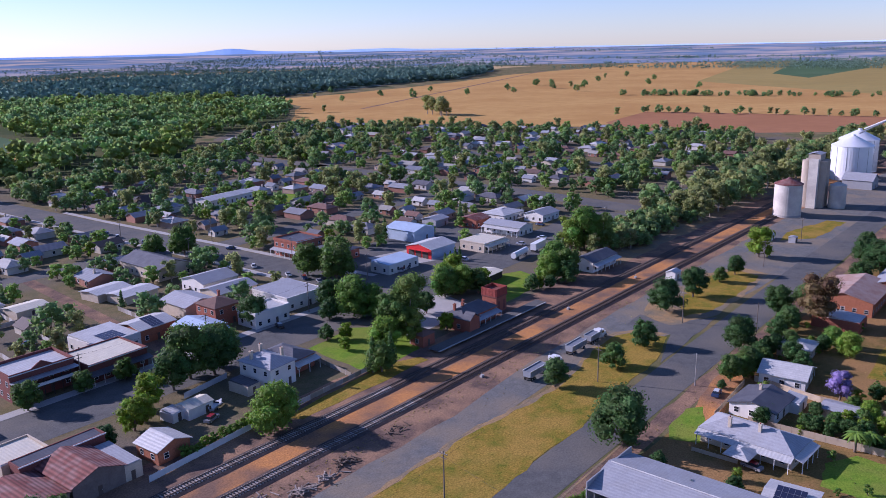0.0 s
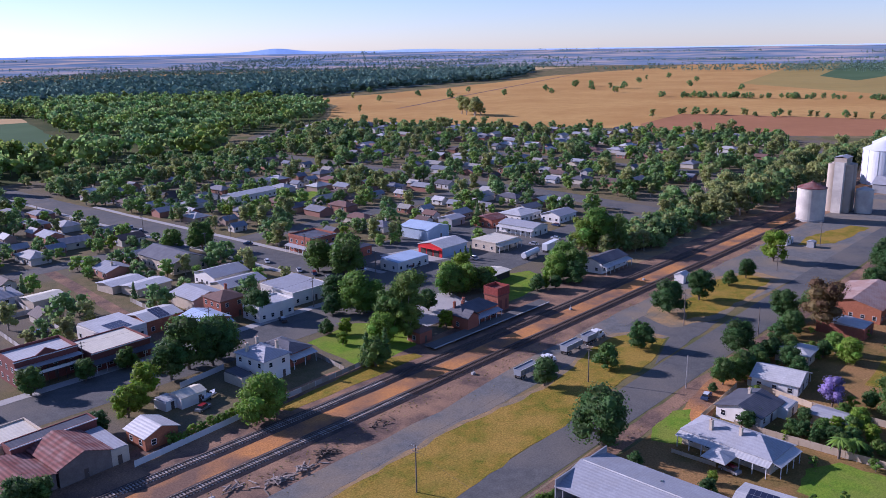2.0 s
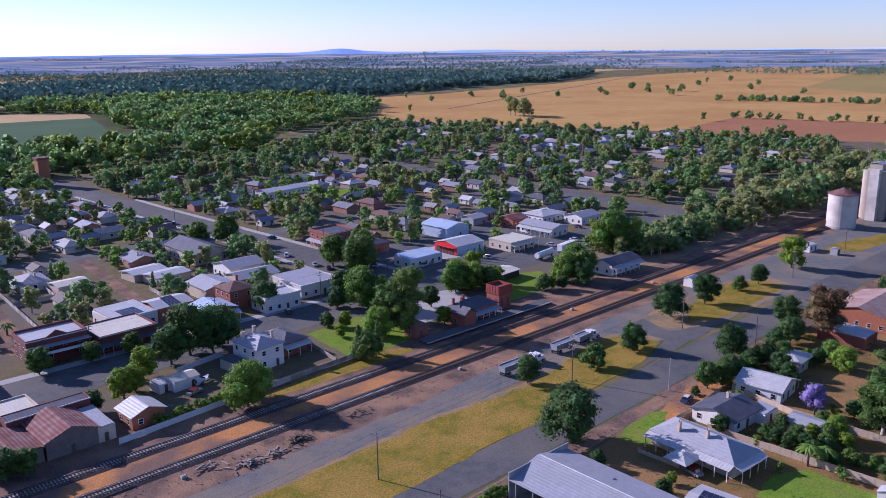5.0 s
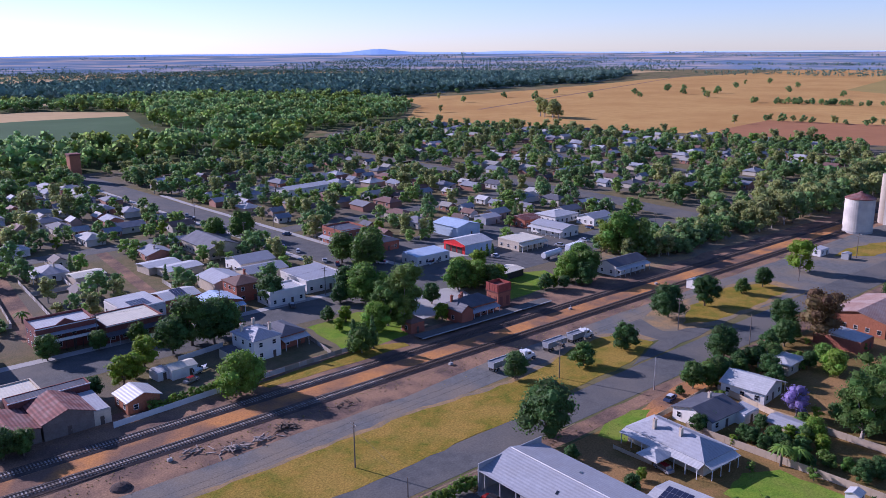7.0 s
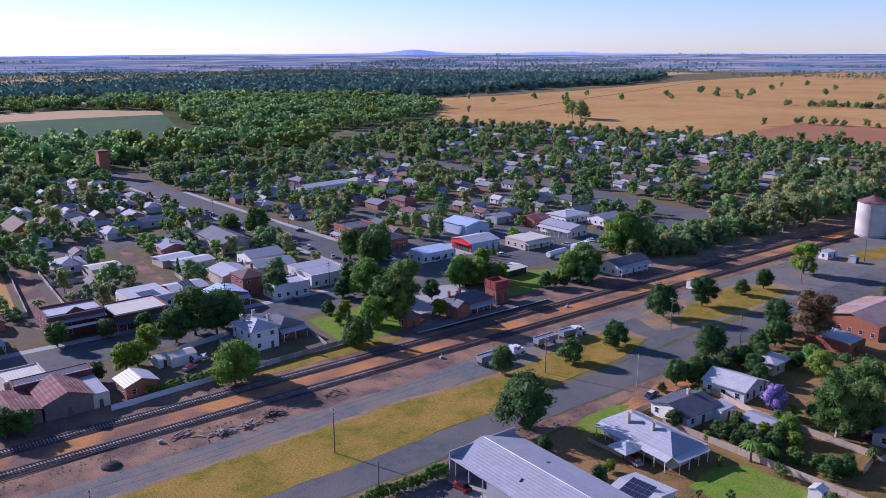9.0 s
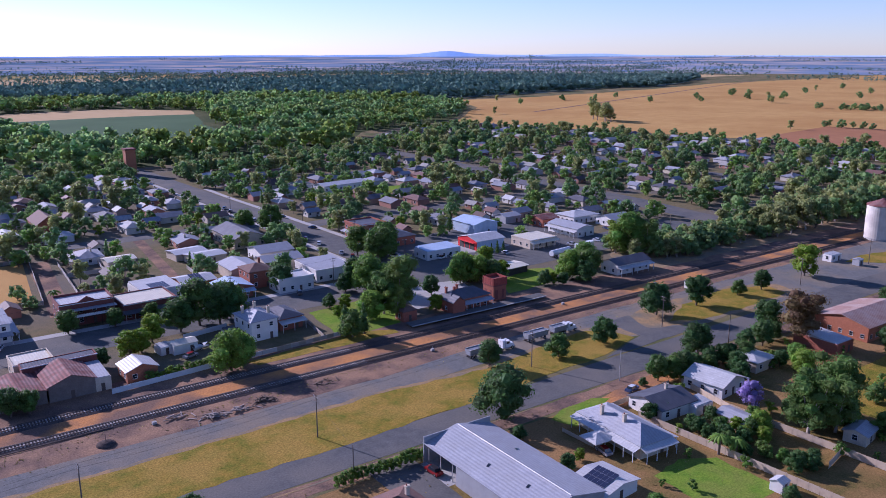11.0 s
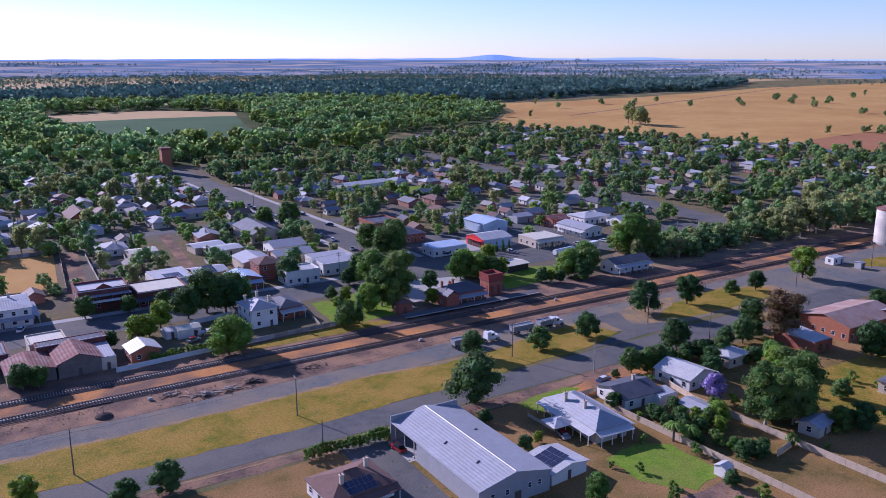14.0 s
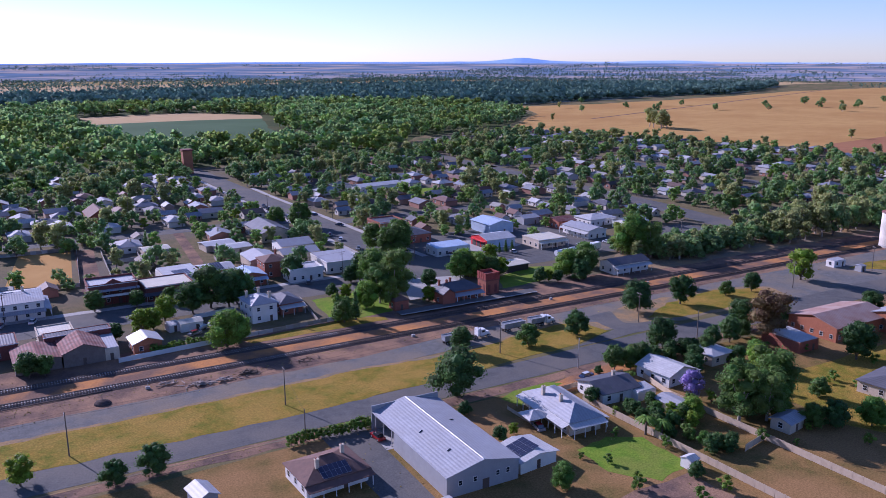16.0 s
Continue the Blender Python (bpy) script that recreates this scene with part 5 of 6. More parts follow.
building("store", "grey-roofed shed behind the workshops", 207.0, 96.0, 8.0, 7.0, 0, 3.4, 1.2, "gable", wall="grey_wall", roof="zinc", category="shed", windows=False)
building("workshop", "pale-roofed garage by the forecourt", 151.0, 64.5, 14.0, 8.0, 0, 3.8, 0.6, "flat", wall="white_wall", roof="blue_roof", category="workshop")
building("long_hall", "long school building with bright white roof", 186.0, 216.0, 26.0, 10.0, 6, 3.8, 1.4, "gable", wall="white_wall", roof="white_roof", category="school")
b = building("green_hall", "hall with dark green iron roof and white gable", 100.0, 128.0, 12.0, 22.0, 0, 4.4, 3.0, "gable", flip=True, wall="cream_wall", roof="dark_roof", category="hall")
building("pub", "white two-storey pub with wide grey verandahs", 6.0, 62.0, 17.0, 14.0, 0, 6.0, 1.8, "hip", wall="white_wall", roof="zinc", verandah=("s", "e"), storeys=2, category="pub", chimneys=((-4, 2), (4, 2)))
b = building("church", "brick church with steep grey roof", 40.0, 196.0, 9.0, 18.0, 0, 5.0, 4.0, "gable", flip=True, wall="brick", roof="tile_roof", category="church")
s = thing("tower", "square brown brick tower beyond the main street", "tower", at(106, 345))
part("shaft", Geo().box(0, 0, -0.3, 7, 7, 18), M["orange_brick"], s)
part("cap", Geo().box(0, 0, 17.6, 8, 8, 1.2), M["dark_brick"], s)


# ---- vehicles ----
def wheel(parent, x, y, r=0.5, w=0.3):
    t = part("wheel", Geo().cyl((x, y - w / 2, r), (x, y + w / 2, r), r, n=14), M["rubber"], parent)
    part("rim", Geo().cyl((x, y - w / 2 - 0.02, r), (x, y + w / 2 + 0.02, r), r * 0.55, n=10), M["galv_pole"], t)


def tipper_trailer(x, y, rot, length=8.0, label="grey steel tipper trailer parked on the gravel"):
    t = thing("tipper_trailer", label, "trailer", at(x, y, 0.1, rot))
    g = Geo()
    L2 = length / 2
    g.add([(-L2, -1.1, 1.2), (L2, -1.1, 1.2), (L2, 1.1, 1.2), (-L2, 1.1, 1.2), (-L2 - 0.1, -1.25, 2.9), (L2 + 0.1, -1.25, 2.9), (L2 + 0.1, 1.25, 2.9), (-L2 - 0.1, 1.25, 2.9)],
          [(3, 2, 1, 0), (0, 1, 5, 4), (1, 2, 6, 5), (2, 3, 7, 6), (3, 0, 4, 7)])
    part("body", g, M["tipper"], t)
    part("load_cover", Geo().box(0, 0, 2.55, length, 2.35, 0.2), M["tarp"], t)
    for s in (-1, 1):
        part("top_rail", Geo().box(0, s * 1.25, 2.85, length + 0.3, 0.12, 0.14), M["trim"], t)
        for i in range(6):
            part("rib", Geo().box(-L2 + 0.6 + i * (length - 1.2) / 5, s * 1.24, 1.2, 0.12, 0.1, 1.65), M["tipper"], t)
    part("chassis", Geo().box(0, 0, 0.75, length, 0.9, 0.4), M["dark_trim"], t)
    for dx in (-L2 + 0.8, -L2 + 2.0, L2 - 1.2):
        for s in (-1, 1):
            wheel(t, dx, s * 1.0)
    return t


def prime_mover(x, y, rot, colour="white_paint"):
    t = thing("truck_cab", "white bonneted prime mover parked on the gravel", "truck", at(x, y, 0.1, rot))
    part("cab", Geo().box(0.2, 0, 0.9, 2.2, 2.3, 2.0, 0.06), M[colour], t)
    part("sleeper_box", Geo().box(-1.2, 0, 0.9, 0.9, 2.3, 2.3, 0.03), M[colour], t)
    part("bonnet", Geo().box(2.0, 0, 0.8, 1.6, 1.7, 1.05, 0.08), M[colour], t)
    part("windscreen", Geo().box(1.27, 0, 1.95, 0.08, 1.9, 0.75), M["glass"], t)
    part("side_window", Geo().box(0.4, -1.1, 1.95, 1.0, 0.06, 0.65), M["glass"], t)
    part("side_window", Geo().box(0.4, 1.1, 1.95, 1.0, 0.06, 0.65), M["glass"], t)
    part("bumper", Geo().box(2.95, 0, 0.45, 0.3, 2.3, 0.5), M["galv_pole"], t)
    part("grille", Geo().box(2.83, 0, 0.95, 0.06, 1.2, 0.8), M["galv_pole"], t)
    part("chassis", Geo().box(-0.9, 0, 0.6, 6.0, 0.9, 0.35), M["dark_trim"], t)
    for s in (-1, 1):
        part("exhaust_stack", Geo().cyl((-0.7, s * 1.12, 0.9), (-0.7, s * 1.12, 3.6), 0.09), M["galv_pole"], t)
        part("fuel_tank", Geo().cyl((-0.6, s * 0.95, 0.75), (0.9, s * 0.95, 0.75), 0.32, n=10), M["galv_pole"], t)
        for dx in (2.1, -2.2, -3.4):
            wheel(t, dx, s * 1.0)
    return t


tipper_trailer(107.3, -21.8, 0)
prime_mover(115.0, -21.8, 0)
tipper_trailer(125.3, -21.2, 0)
prime_mover(136.0, -21.2, 0)
tipper_trailer(132.8, -21.2, 0, 5.5, "short pale tipper body behind the truck cab")
s = thing("tanker_trailer", "white tanker trailer parked by the road", "trailer", at(186, 38.5, 0.15, 8))
part("tank", Geo().cyl((-6, 0, 2.0), (6, 0, 2.0), 1.25, n=18), M["white_paint"], s)
part("chassis", Geo().box(0, 0, 0.7, 11.5, 1.0, 0.4), M["dark_trim"], s)
for dx in (-4.6, -3.4, 4):
    for q in (-1, 1):
        wheel(s, dx, q * 1.0)
s = thing("box_trailer", "white box trailer parked by the road", "trailer", at(198, 39, 0.15, 8))
part("box", Geo().box(0, 0, 1.0, 11, 2.5, 2.8), M["white_paint"], s)
part("chassis", Geo().box(0, 0, 0.6, 11, 1.0, 0.4), M["dark_trim"], s)
for dx in (-4.4, -3.2, 4):
    for q in (-1, 1):
        wheel(s, dx, q * 1.0)

car_src = thing("car", "parked car beside the street", "car", pose(0, -1500, -60))
part("body", Geo().box(0, 0, 0.3, 4.4, 1.8, 0.6, 0.04), M["car"], car_src)
cb = part("cabin", Geo().box(-0.2, 0, 0.88, 2.5, 1.6, 0.6, 0.18), M["glass"], car_src)
part("roof_panel", Geo().box(-0.2, 0, 1.47, 2.0, 1.3, 0.05, 0.05), M["car"], car_src)
for dx in (-1.35, 1.35):
    for q in (-1, 1):
        wheel(car_src, dx, q * 0.82, 0.33, 0.22)
for q in (-0.6, 0.6):
    part("headlight", Geo().box(2.18, q, 0.6, 0.06, 0.35, 0.15), M["trim"], car_src)
cars = [(122.5, -56.5, 10), (98.6, -72.5, 80), (69.5, -61, 95), (50, 17.5, 20)]
rc = random.Random(8)
for yy in range(62, 200, 9):
    if rc.random() < 0.5:
        cars.append((130.5 - yy * 0.075 + rc.uniform(0, 1), yy + rc.uniform(-2, 2), 60))
    if rc.random() < 0.5:
        cars.append((142.5 - yy * 0.07, yy + rc.uniform(-2, 2), 120))
for xx in range(-20, 112, 8):
    if rc.random() < 0.35:
        cars.append((xx, 50, 70))
for q in ((150, 60, 20), (154, 61, 20), (172, 52, 80), (200, 48, 100), (212, 47, 100), (230, 60, 90), (60, 88, 90), (44, 92, 0), (40, 80, 90)):
    cars.append(q)
for i, (x, y, r) in enumerate(cars):
    m = at(x, y, 0.13, r)
    if i == 0:
        car_src.matrix_basis = m
    else:
        copy_thing(car_src, m)


# ---- poles, wires, piles ----
def power_pole(x, y, h=8.6, arm=True, rot=0, name="power_pole", label="weathered timber power pole with crossarm", material="pole"):
    p = thing(name, label, "pole", at(x, y, 0, rot))
    h *= G
    part("shaft", Geo().cyl((0, 0, -0.5), (0, 0, h), 0.16, 0.11, 8), M[material], p)
    if arm:
        part("crossarm", Geo().box(0, 0.14, h - 0.6, 2.4, 0.12, 0.14), M["pole"], p)
        part("crossarm", Geo().box(0, 0.14, h - 1.5, 1.8, 0.12, 0.14), M["pole"], p)
        for k in (-1.05, -0.4, 0.4, 1.05):
            part("insulator", Geo().cyl((k, 0.14, h - 0.46), (k, 0.14, h - 0.26), 0.06, 0.04, 6), M["trim"], p)
    return p


def wire(a, b, sag, label="thin dark overhead cable between poles"):
    g = Geo()
    n = 10
    pts = []
    for i in range(n + 1):
        t = i / n
        p = Vector((*site(*a[:2]), a[2] * G)).lerp(Vector((*site(*b[:2]), b[2] * G)), t)
        p.z -= sag * 4 * t * (1 - t)
        pts.append(p)
    side = (pts[-1] - pts[0]).cross(Vector((0, 0, 1))).normalized() * 0.018
    up = Vector((0, 0, 0.018))
    vs = [v for p in pts for v in (p + side, p + up, p - side, p - up)]
    g.add(vs, [(4 * i + j, 4 * i + (j + 1) % 4, 4 * i + 4 + (j + 1) % 4, 4 * i + 4 + j) for i in range(n) for j in range(4)])
    return solid("cable", g, M["dark_trim"], label, "cable")


PL = [(-40, -41.5), (16.9, -39.6), (58.4, -37.4), (113.5, -33.9), (158.5, -32.7), (222, -31), (262, -30)]
for x, y in PL:
    power_pole(x, y, 8.4, True, 88)
for (x0, y0), (x1, y1) in zip(PL, PL[1:]):
    for k in (-0.9, 0.9):
        wire((x0, y0 + k, 8.1), (x1, y1 + k, 8.1), 0.7)
power_pole(57.1, -55.1, 6.4, False, 0, "service_pole", "thin timber service pole on the verge")
power_pole(124.3, -51.1, 7.2, False, 0, "street_pole", "pale steel pole at the roadside", "galv_pole")
power_pole(162.7, -50.1, 7.6, False, 0, "service_pole", "timber service pole at the roadside")
wire((58.4, -37.4, 7.6), (57.1, -55.1, 6.2), 0.5)
for x, y in ((72, 53), (105, 53.5), (40, 53), (5, 53), (136, 62), (136, 100), (136, 150), (114, 130), (114, 180), (240, 36), (290, 36), (262, 100)):
    power_pole(x, y, 8.5, True, 0)
for (x0, y0), (x1, y1) in (((5, 53), (40, 53)), ((40, 53), (72, 53)), ((72, 53), (105, 53.5)), ((105, 53.5), (136, 62)), ((136, 62), (136, 100)), ((136, 100), (136, 150))):
    wire((x0, y0, 8.1), (x1, y1, 8.1), 0.6)
rp = random.Random(4)
for cx, cy, n, sp in ((44.5, -17.4, 34, 3.4), (55.5, -15.8, 40, 2.6), (49.5, -17.6, 22, 3.0), (38, -13.6, 10, 2.4), (70, -14.6, 8, 2.6)):
    pile = thing("timber_pile", "heap of discarded weathered railway sleepers", "timber pile", at(cx, cy, 0.1))
    base = Geo().box(0, 0, 0, 2.4, 0.22, 0.16).mesh("sleeper", M["grey_timber" if cx < 52 else "timber"])
    for i in range(n):
        r = abs(rp.gauss(0, sp * 0.5))
        a = rp.uniform(0, 6.3)
        part("sleeper", base, None, pile, at=pose(r * math.cos(a) * 1.6, r * math.sin(a) * 0.8, max(0, 0.7 - r * 0.3) * rp.random(), rp.uniform(-8, 8), rp.uniform(-14, 14), rp.uniform(0, 180)))
for x, y in ((34, -14.0), (150, -3.5), (187, -4.5), (100, -12.5)):
    s = thing("track_marker", "low pale trackside box on a stand", "marker", at(x, y, 0.1))
    part("post", Geo().cyl((0, 0, -0.2), (0, 0, 1.5), 0.06), M["galv_pole"], s)
    part("box", Geo().box(0, 0, 0, 1.1, 0.8, 0.6, 0.08), M["concrete"], s)
s = thing("spoil_heap", "small earth and rubble heap by the track", "heap", at(24.4, -17.5, 0.05))
g = Geo()
g.lathe([(2.2, 0), (1.9, 0.4), (1.1, 0.8), (0.2, 1.0)], 14)
part("mound", g, M["ballast"], s)
part("stake", Geo().cyl((0, 0, 0.5), (0, 0, 2.6), 0.05), M["pole"], s)
g = Geo()
g.box(0, 0, 0.3, 90, 0.1, 0.14)
solid("spare_rail", g, M["rail"], "rusty loose rails lying beside the track", "rail", at(-10, -11.8, -0.1, 1.5))
solid("spare_rail", Geo().box(0, 0, 0.3, 60, 0.1, 0.14), M["rail"], "rusty loose rails lying beside the track", "rail", at(-22, -13.0, -0.1, 2.5))


# ---- near trees ----
# garden bushes round the southern houses
for k, x, y, h in (("pear", 119.2, -68.2, 3.2), ("pear", 119, -75.1, 3), ("oak2", 124.8, -75, 3), ("green", 122.4, -79.2, 3.2), ("lime", 125.1, -80.6, 3), ("green", 128.1, -83.6, 4.6), ("lime", 124.7, -86.8, 3.6), ("pear", 121.8, -84.5, 3.4), ("oak2", 118.7, -83.5, 3), ("pear", 118.6, -79.3, 2.8), ("pear", 123.2, -94.8, 3), ("oak2", 125.6, -96, 3), ("green", 122, -92.6, 2.6),
                   ("green", 164, -67.5, 5), ("oak", 173.2, -54.8, 4.5), ("oak", 155.3, -60.5, 5), ("oak2", 151, -57.6, 4.6), ("pear", 147.5, -56.6, 4.4), ("oak", 138.6, -57, 5.4), ("pear", 126.3, -56, 2), ("pear", 121, -90, 2.6), ("pear", 118.7, -87.6, 2.4), ("lime", 93.2, -72, 2.4), ("oak2", 159.7, -66.4, 4), ("pear", 131, -80, 3.4), ("oak2", 139, -82.5, 3.6)):
    plant(k, x, y, h)
for k, x, y, h in (("oak", 92, -51.5, 10.2), ("oak2", 105.7, -28, 6.2), ("pear", 122.5, -32.7, 5.8), ("pear", 138.1, -32.2, 6.5), ("oak", 164.7, -25.2, 8.6), ("oak2", 180.2, -26, 8.4),
                   ("pear", 198.1, -26.5, 4.6), ("oak2", 208.2, -27.2, 6.0), ("oak", 150.3, -51, 7.4), ("oak2", 179, -49.6, 7.8), ("brown", 176.5, -60.5, 13), ("lime", 231.9, -26, 10.5),
                   ("purple", 134.8, -76.6, 6.6), ("gum2", 135.0, -89, 12.5), ("gum2", 146, -87.5, 13), ("gum2", 140, -91.5, 11), ("pear", 138, -88, 7), ("green", 143, -90, 8), ("pear", 158.7, -89, 4.5), ("pear", 145.5, -97.5, 5), ("pear", 149.5, -99.5, 5.5), ("green", 156, -103, 6), ("gum", 108.6, 18.1, 16), ("gum2", 104, 19.0, 12), ("gum2", 111, 21, 10), ("gum2", 105, 14, 9), ("green", 99, 17, 8), ("green", 110.5, 41, 11), ("green", 113, 36, 9),
                   ("cypress", 87, 8.8, 8.8), ("cypress", 92, 8, 8.6), ("pear", 88.5, 7.5, 7), ("green", 55.5, 4.0, 9.5), ("green", 59.0, 5.5, 7.5), ("lime", 37.8, 26, 6.8), ("lime", 41, 27.5, 6), ("lime", 45, 33, 7.5), ("oak", 58.7, 39.5, 12),
                   ("oak2", 63.5, 37, 11), ("oak", 66.5, 40.5, 10), ("oak2", 53, 37, 9), ("oak2", 28.1, 52.6, 6.2), ("oak2", 39.6, 51.5, 5), ("oak2", 10.7, 6.0, 6), ("oak2", 14, 5.5, 5), ("oak2", 31, 23.5, 4.5), ("pear", 49, 51, 5), ("oak2", 89, 57, 8),
                   ("pear", 112, 52, 8), ("lime", 97, 29, 4.5), ("pear", 94, 33, 4), ("lime", 92, 24, 3.5), ("pear", 104.5, 44, 6), ("oak", 118, 50, 7), ("oak2", 124, 26, 6),
                   ("lime", 156.6, 43.3, 7), ("green", 138, 31, 9), ("green", 144, 29, 8.5), ("lime", 146, 36, 7), ("oak", 147, 26, 7), ("green", 141, 34, 9), ("lime", 117, 12.5, 5), ("cypress", 176, 94.2, 9), ("green", 207.8, 25.9, 15), ("gum2", 211, 21, 13), ("gum2", 205, 30, 12), ("cypress", 164, 53.5, 4.5), ("cypress", 167, 53.8, 4.5), ("cypress", 170, 54.2, 5), ("cypress", 173, 54.6, 4.5), ("green", 181.8, 21.7, 9), ("pear", 158, 14, 5), ("lime", 161, 13.5, 4), ("oak2", 163, 11, 4), ("pear", 171, 10, 7), ("oak2", 176, 13, 9), ("green", 170, 16, 9), ("lime", 152, 28, 6),
                   ("oak", 130, 70, 11), ("oak2", 136, 76, 12), ("oak", 128, 82, 10), ("oak2", 140, 82, 9), ("oak", 118, 140, 10), ("oak2", 108, 143, 9),
                   ("pear", 30, -53.5, 5.5), ("pear", 23.3, -54.5, 4.6), ("lime", 9, -47, 5.5), ("oak2", 131, -56, 5.8), ("oak", 134.5, -57.5, 5.5), ("pear", 143, -56, 3.8), ("pear", 146, -58, 3.5), ("pear", 153.7, -57.5, 4.2), ("green", 160, -72, 6), ("oak2", 149, -63, 5), ("pear", 146, -66, 4.5),
                   ("oak2", 168, -56, 6.5), ("pear", 163, -55, 5), ("oak", 190, -53, 6), ("oak", 232, -62, 10), ("oak2", 218, -60, 7), ("oak", 245, -55, 8), ("oak2", 258, -52, 7), ("oak", 270, -60, 9),
                   ("gum2", 175, -110, 12), ("oak2", 185, -79, 9), ("oak", 200, -90, 11), ("pear", 121, -95.6, 3.5), ("pear", 124, -97, 3), ("pear", 111.8, -101, 3), ("green", 90, -92.5, 4.5), ("pear", 89.6, -73, 3), ("pear", 89, -60, 3), ("oak2", 115.2, -68.2, 3.6),
                   ("pear", 120, -82, 3.5), ("lime", 123, -84, 3.2), ("pear", 126, -83, 3.6), ("lime", 115.6, -75, 2), ("pear", 119, -77, 3.2), ("pear", 122, -79, 3), ("pear", 118.5, -86, 3), ("gum2", 186, -112, 14), ("gum", 230, -95, 15), ("gum2", 210, -108, 13), ("gum", 262, -80, 16), ("gum2", 285, -70, 14), ("gum", 310, -75, 16), ("gum2", 340, -70, 15), ("gum", 370, -75, 16)):
    plant(k, x, y, h)
rsb = random.Random(21)
for i in range(22):
    plant("shrub", 54 + i * 0.95, -55.4 - i * 0.02 + rsb.uniform(-0.2, 0.2), 1.9 + rsb.random() * 0.6, group="hedge shrubs")
for i in range(16):
    plant("shrub", 38.5 + i * 1.0, 7.6 + i * 0.12 + rsb.uniform(-0.3, 0.8), 1.6 + rsb.random() * 0.9)
for i in range(40):
    plant("shrub", rsb.uniform(98, 190), rsb.uniform(-110, -58), 1.2 + rsb.random() * 1.6)


def palm(x, y, h):
    """A palm with arching fronds."""
    p = thing("palm_tree", "stout garden palm with arching green fronds", "palm", at(x, y))
    part("trunk", Geo().cyl((0, 0, -0.3), (0.1, 0, h), 0.32, 0.24, 8), M["bark"], p)
    rq = random.Random(int(x * 10))
    for k in range(16):
        a, up = k * 2.4, rq.uniform(0.2, 1.0)
        g = Geo()
        pts = []
        for q in range(6):
            s = q / 5
            r = 2.9 * s
            pts.append(Vector((math.cos(a) * r, math.sin(a) * r, h + up * 1.6 * s - 2.4 * s * s)))
        side = Vector((-math.sin(a), math.cos(a), 0))
        vs, fs = [], []
        for q, v in enumerate(pts):
            wd = 0.42 * math.sin(math.pi * min(0.97, 0.12 + 0.85 * q / 5))
            vs += [v - side * wd - Vector((0, 0, wd * 0.5)), v, v + side * wd - Vector((0, 0, wd * 0.5))]
        for q in range(5):
            fs += [(3 * q, 3 * q + 1, 3 * q + 4, 3 * q + 3), (3 * q + 1, 3 * q + 2, 3 * q + 5, 3 * q + 4)]
        part("frond", g.add(vs, fs), M["leaf"], p)


palm(29.1, 87.0, 3.6)
palm(115.2, -84.4, 4.5)
palm(117.6, -86.2, 3.8)
boat = thing("boat", "white runabout boat on a trailer beside the garage", "boat", at(53.6, 21.4, 0.1, 25))
part("hull", Geo().add([(-2.4, -0.9, 1.3), (1.2, -0.9, 1.35), (2.9, 0, 1.55), (1.2, 0.9, 1.35), (-2.4, 0.9, 1.3), (-2.4, -0.4, 0.55), (1.4, 0, 0.6), (-2.4, 0.4, 0.55)],
     [(0, 1, 2, 3, 4), (0, 5, 6, 1), (1, 6, 2), (2, 6, 3), (3, 6, 7, 4), (5, 7, 6), (0, 4, 7, 5)]), M["white_paint"], boat)
part("windscreen", Geo().box(0.4, 0, 1.35, 0.08, 1.3, 0.4), M["glass"], boat)
part("outboard_motor", Geo().box(-2.6, 0, 1.1, 0.4, 0.35, 0.8, 0.15), M["dark_trim"], boat)
part("trailer_frame", Geo().box(0.3, 0, 0.42, 5.2, 0.9, 0.1), M["galv_pole"], boat)
for q in (-0.85, 0.85):
    wheel(boat, -0.6, q, 0.3, 0.2)


# ---- the rest of the town ----
FOOT = [(37, 12, 9), (22, 10, 12), (11, 10, 10), (17, 25, 11), (48, 23, 8), (69, 20, 10), (78, 25, 9), (33, 62, 15), (50, 61, 11), (58, 74, 12), (71, 72, 10), (75, 61, 8), (85, 68, 8), (93, 57, 8), (98, 83, 11), (84, 82, 10), (101, 97, 10), (107, 66, 12),
        (76, 116, 9), (80, 107, 9), (54, 119, 8), (144, 107, 10), (148, 92, 11), (165, 62, 13), (181, 83, 14), (187, 54, 12), (209, 58, 12), (206, 72, 10), (222, 79, 12), (240, 70, 11), (205, 92, 8), (147, 70, 10), (186, 216, 17), (100, 128, 14), (6, 62, 14), (40, 196, 13), (108, 338, 6), (14, 116, 26), (205, 199, 14), (163, 72, 16), (135, 45, 18)]
ROADS = [(121, 30, 141, 100), (119, 100, 137, 180), (112, 180, 131, 260), (103, 260, 125, 372), (-160, 36, 115, 56), (134, 30, 500, 58), (276, 44, 294, 360), (-160, 154, 115, 164), (134, 136, 266, 147), (134, 262, 480, 271), (380, 53, 389, 380), (62, 55, 71, 154), (26, 70, 35, 140)]


def near_road(x, y, pad):
    return any(a - pad < x < c + pad and b - pad < y < d + pad for a, b, c, d in ROADS)


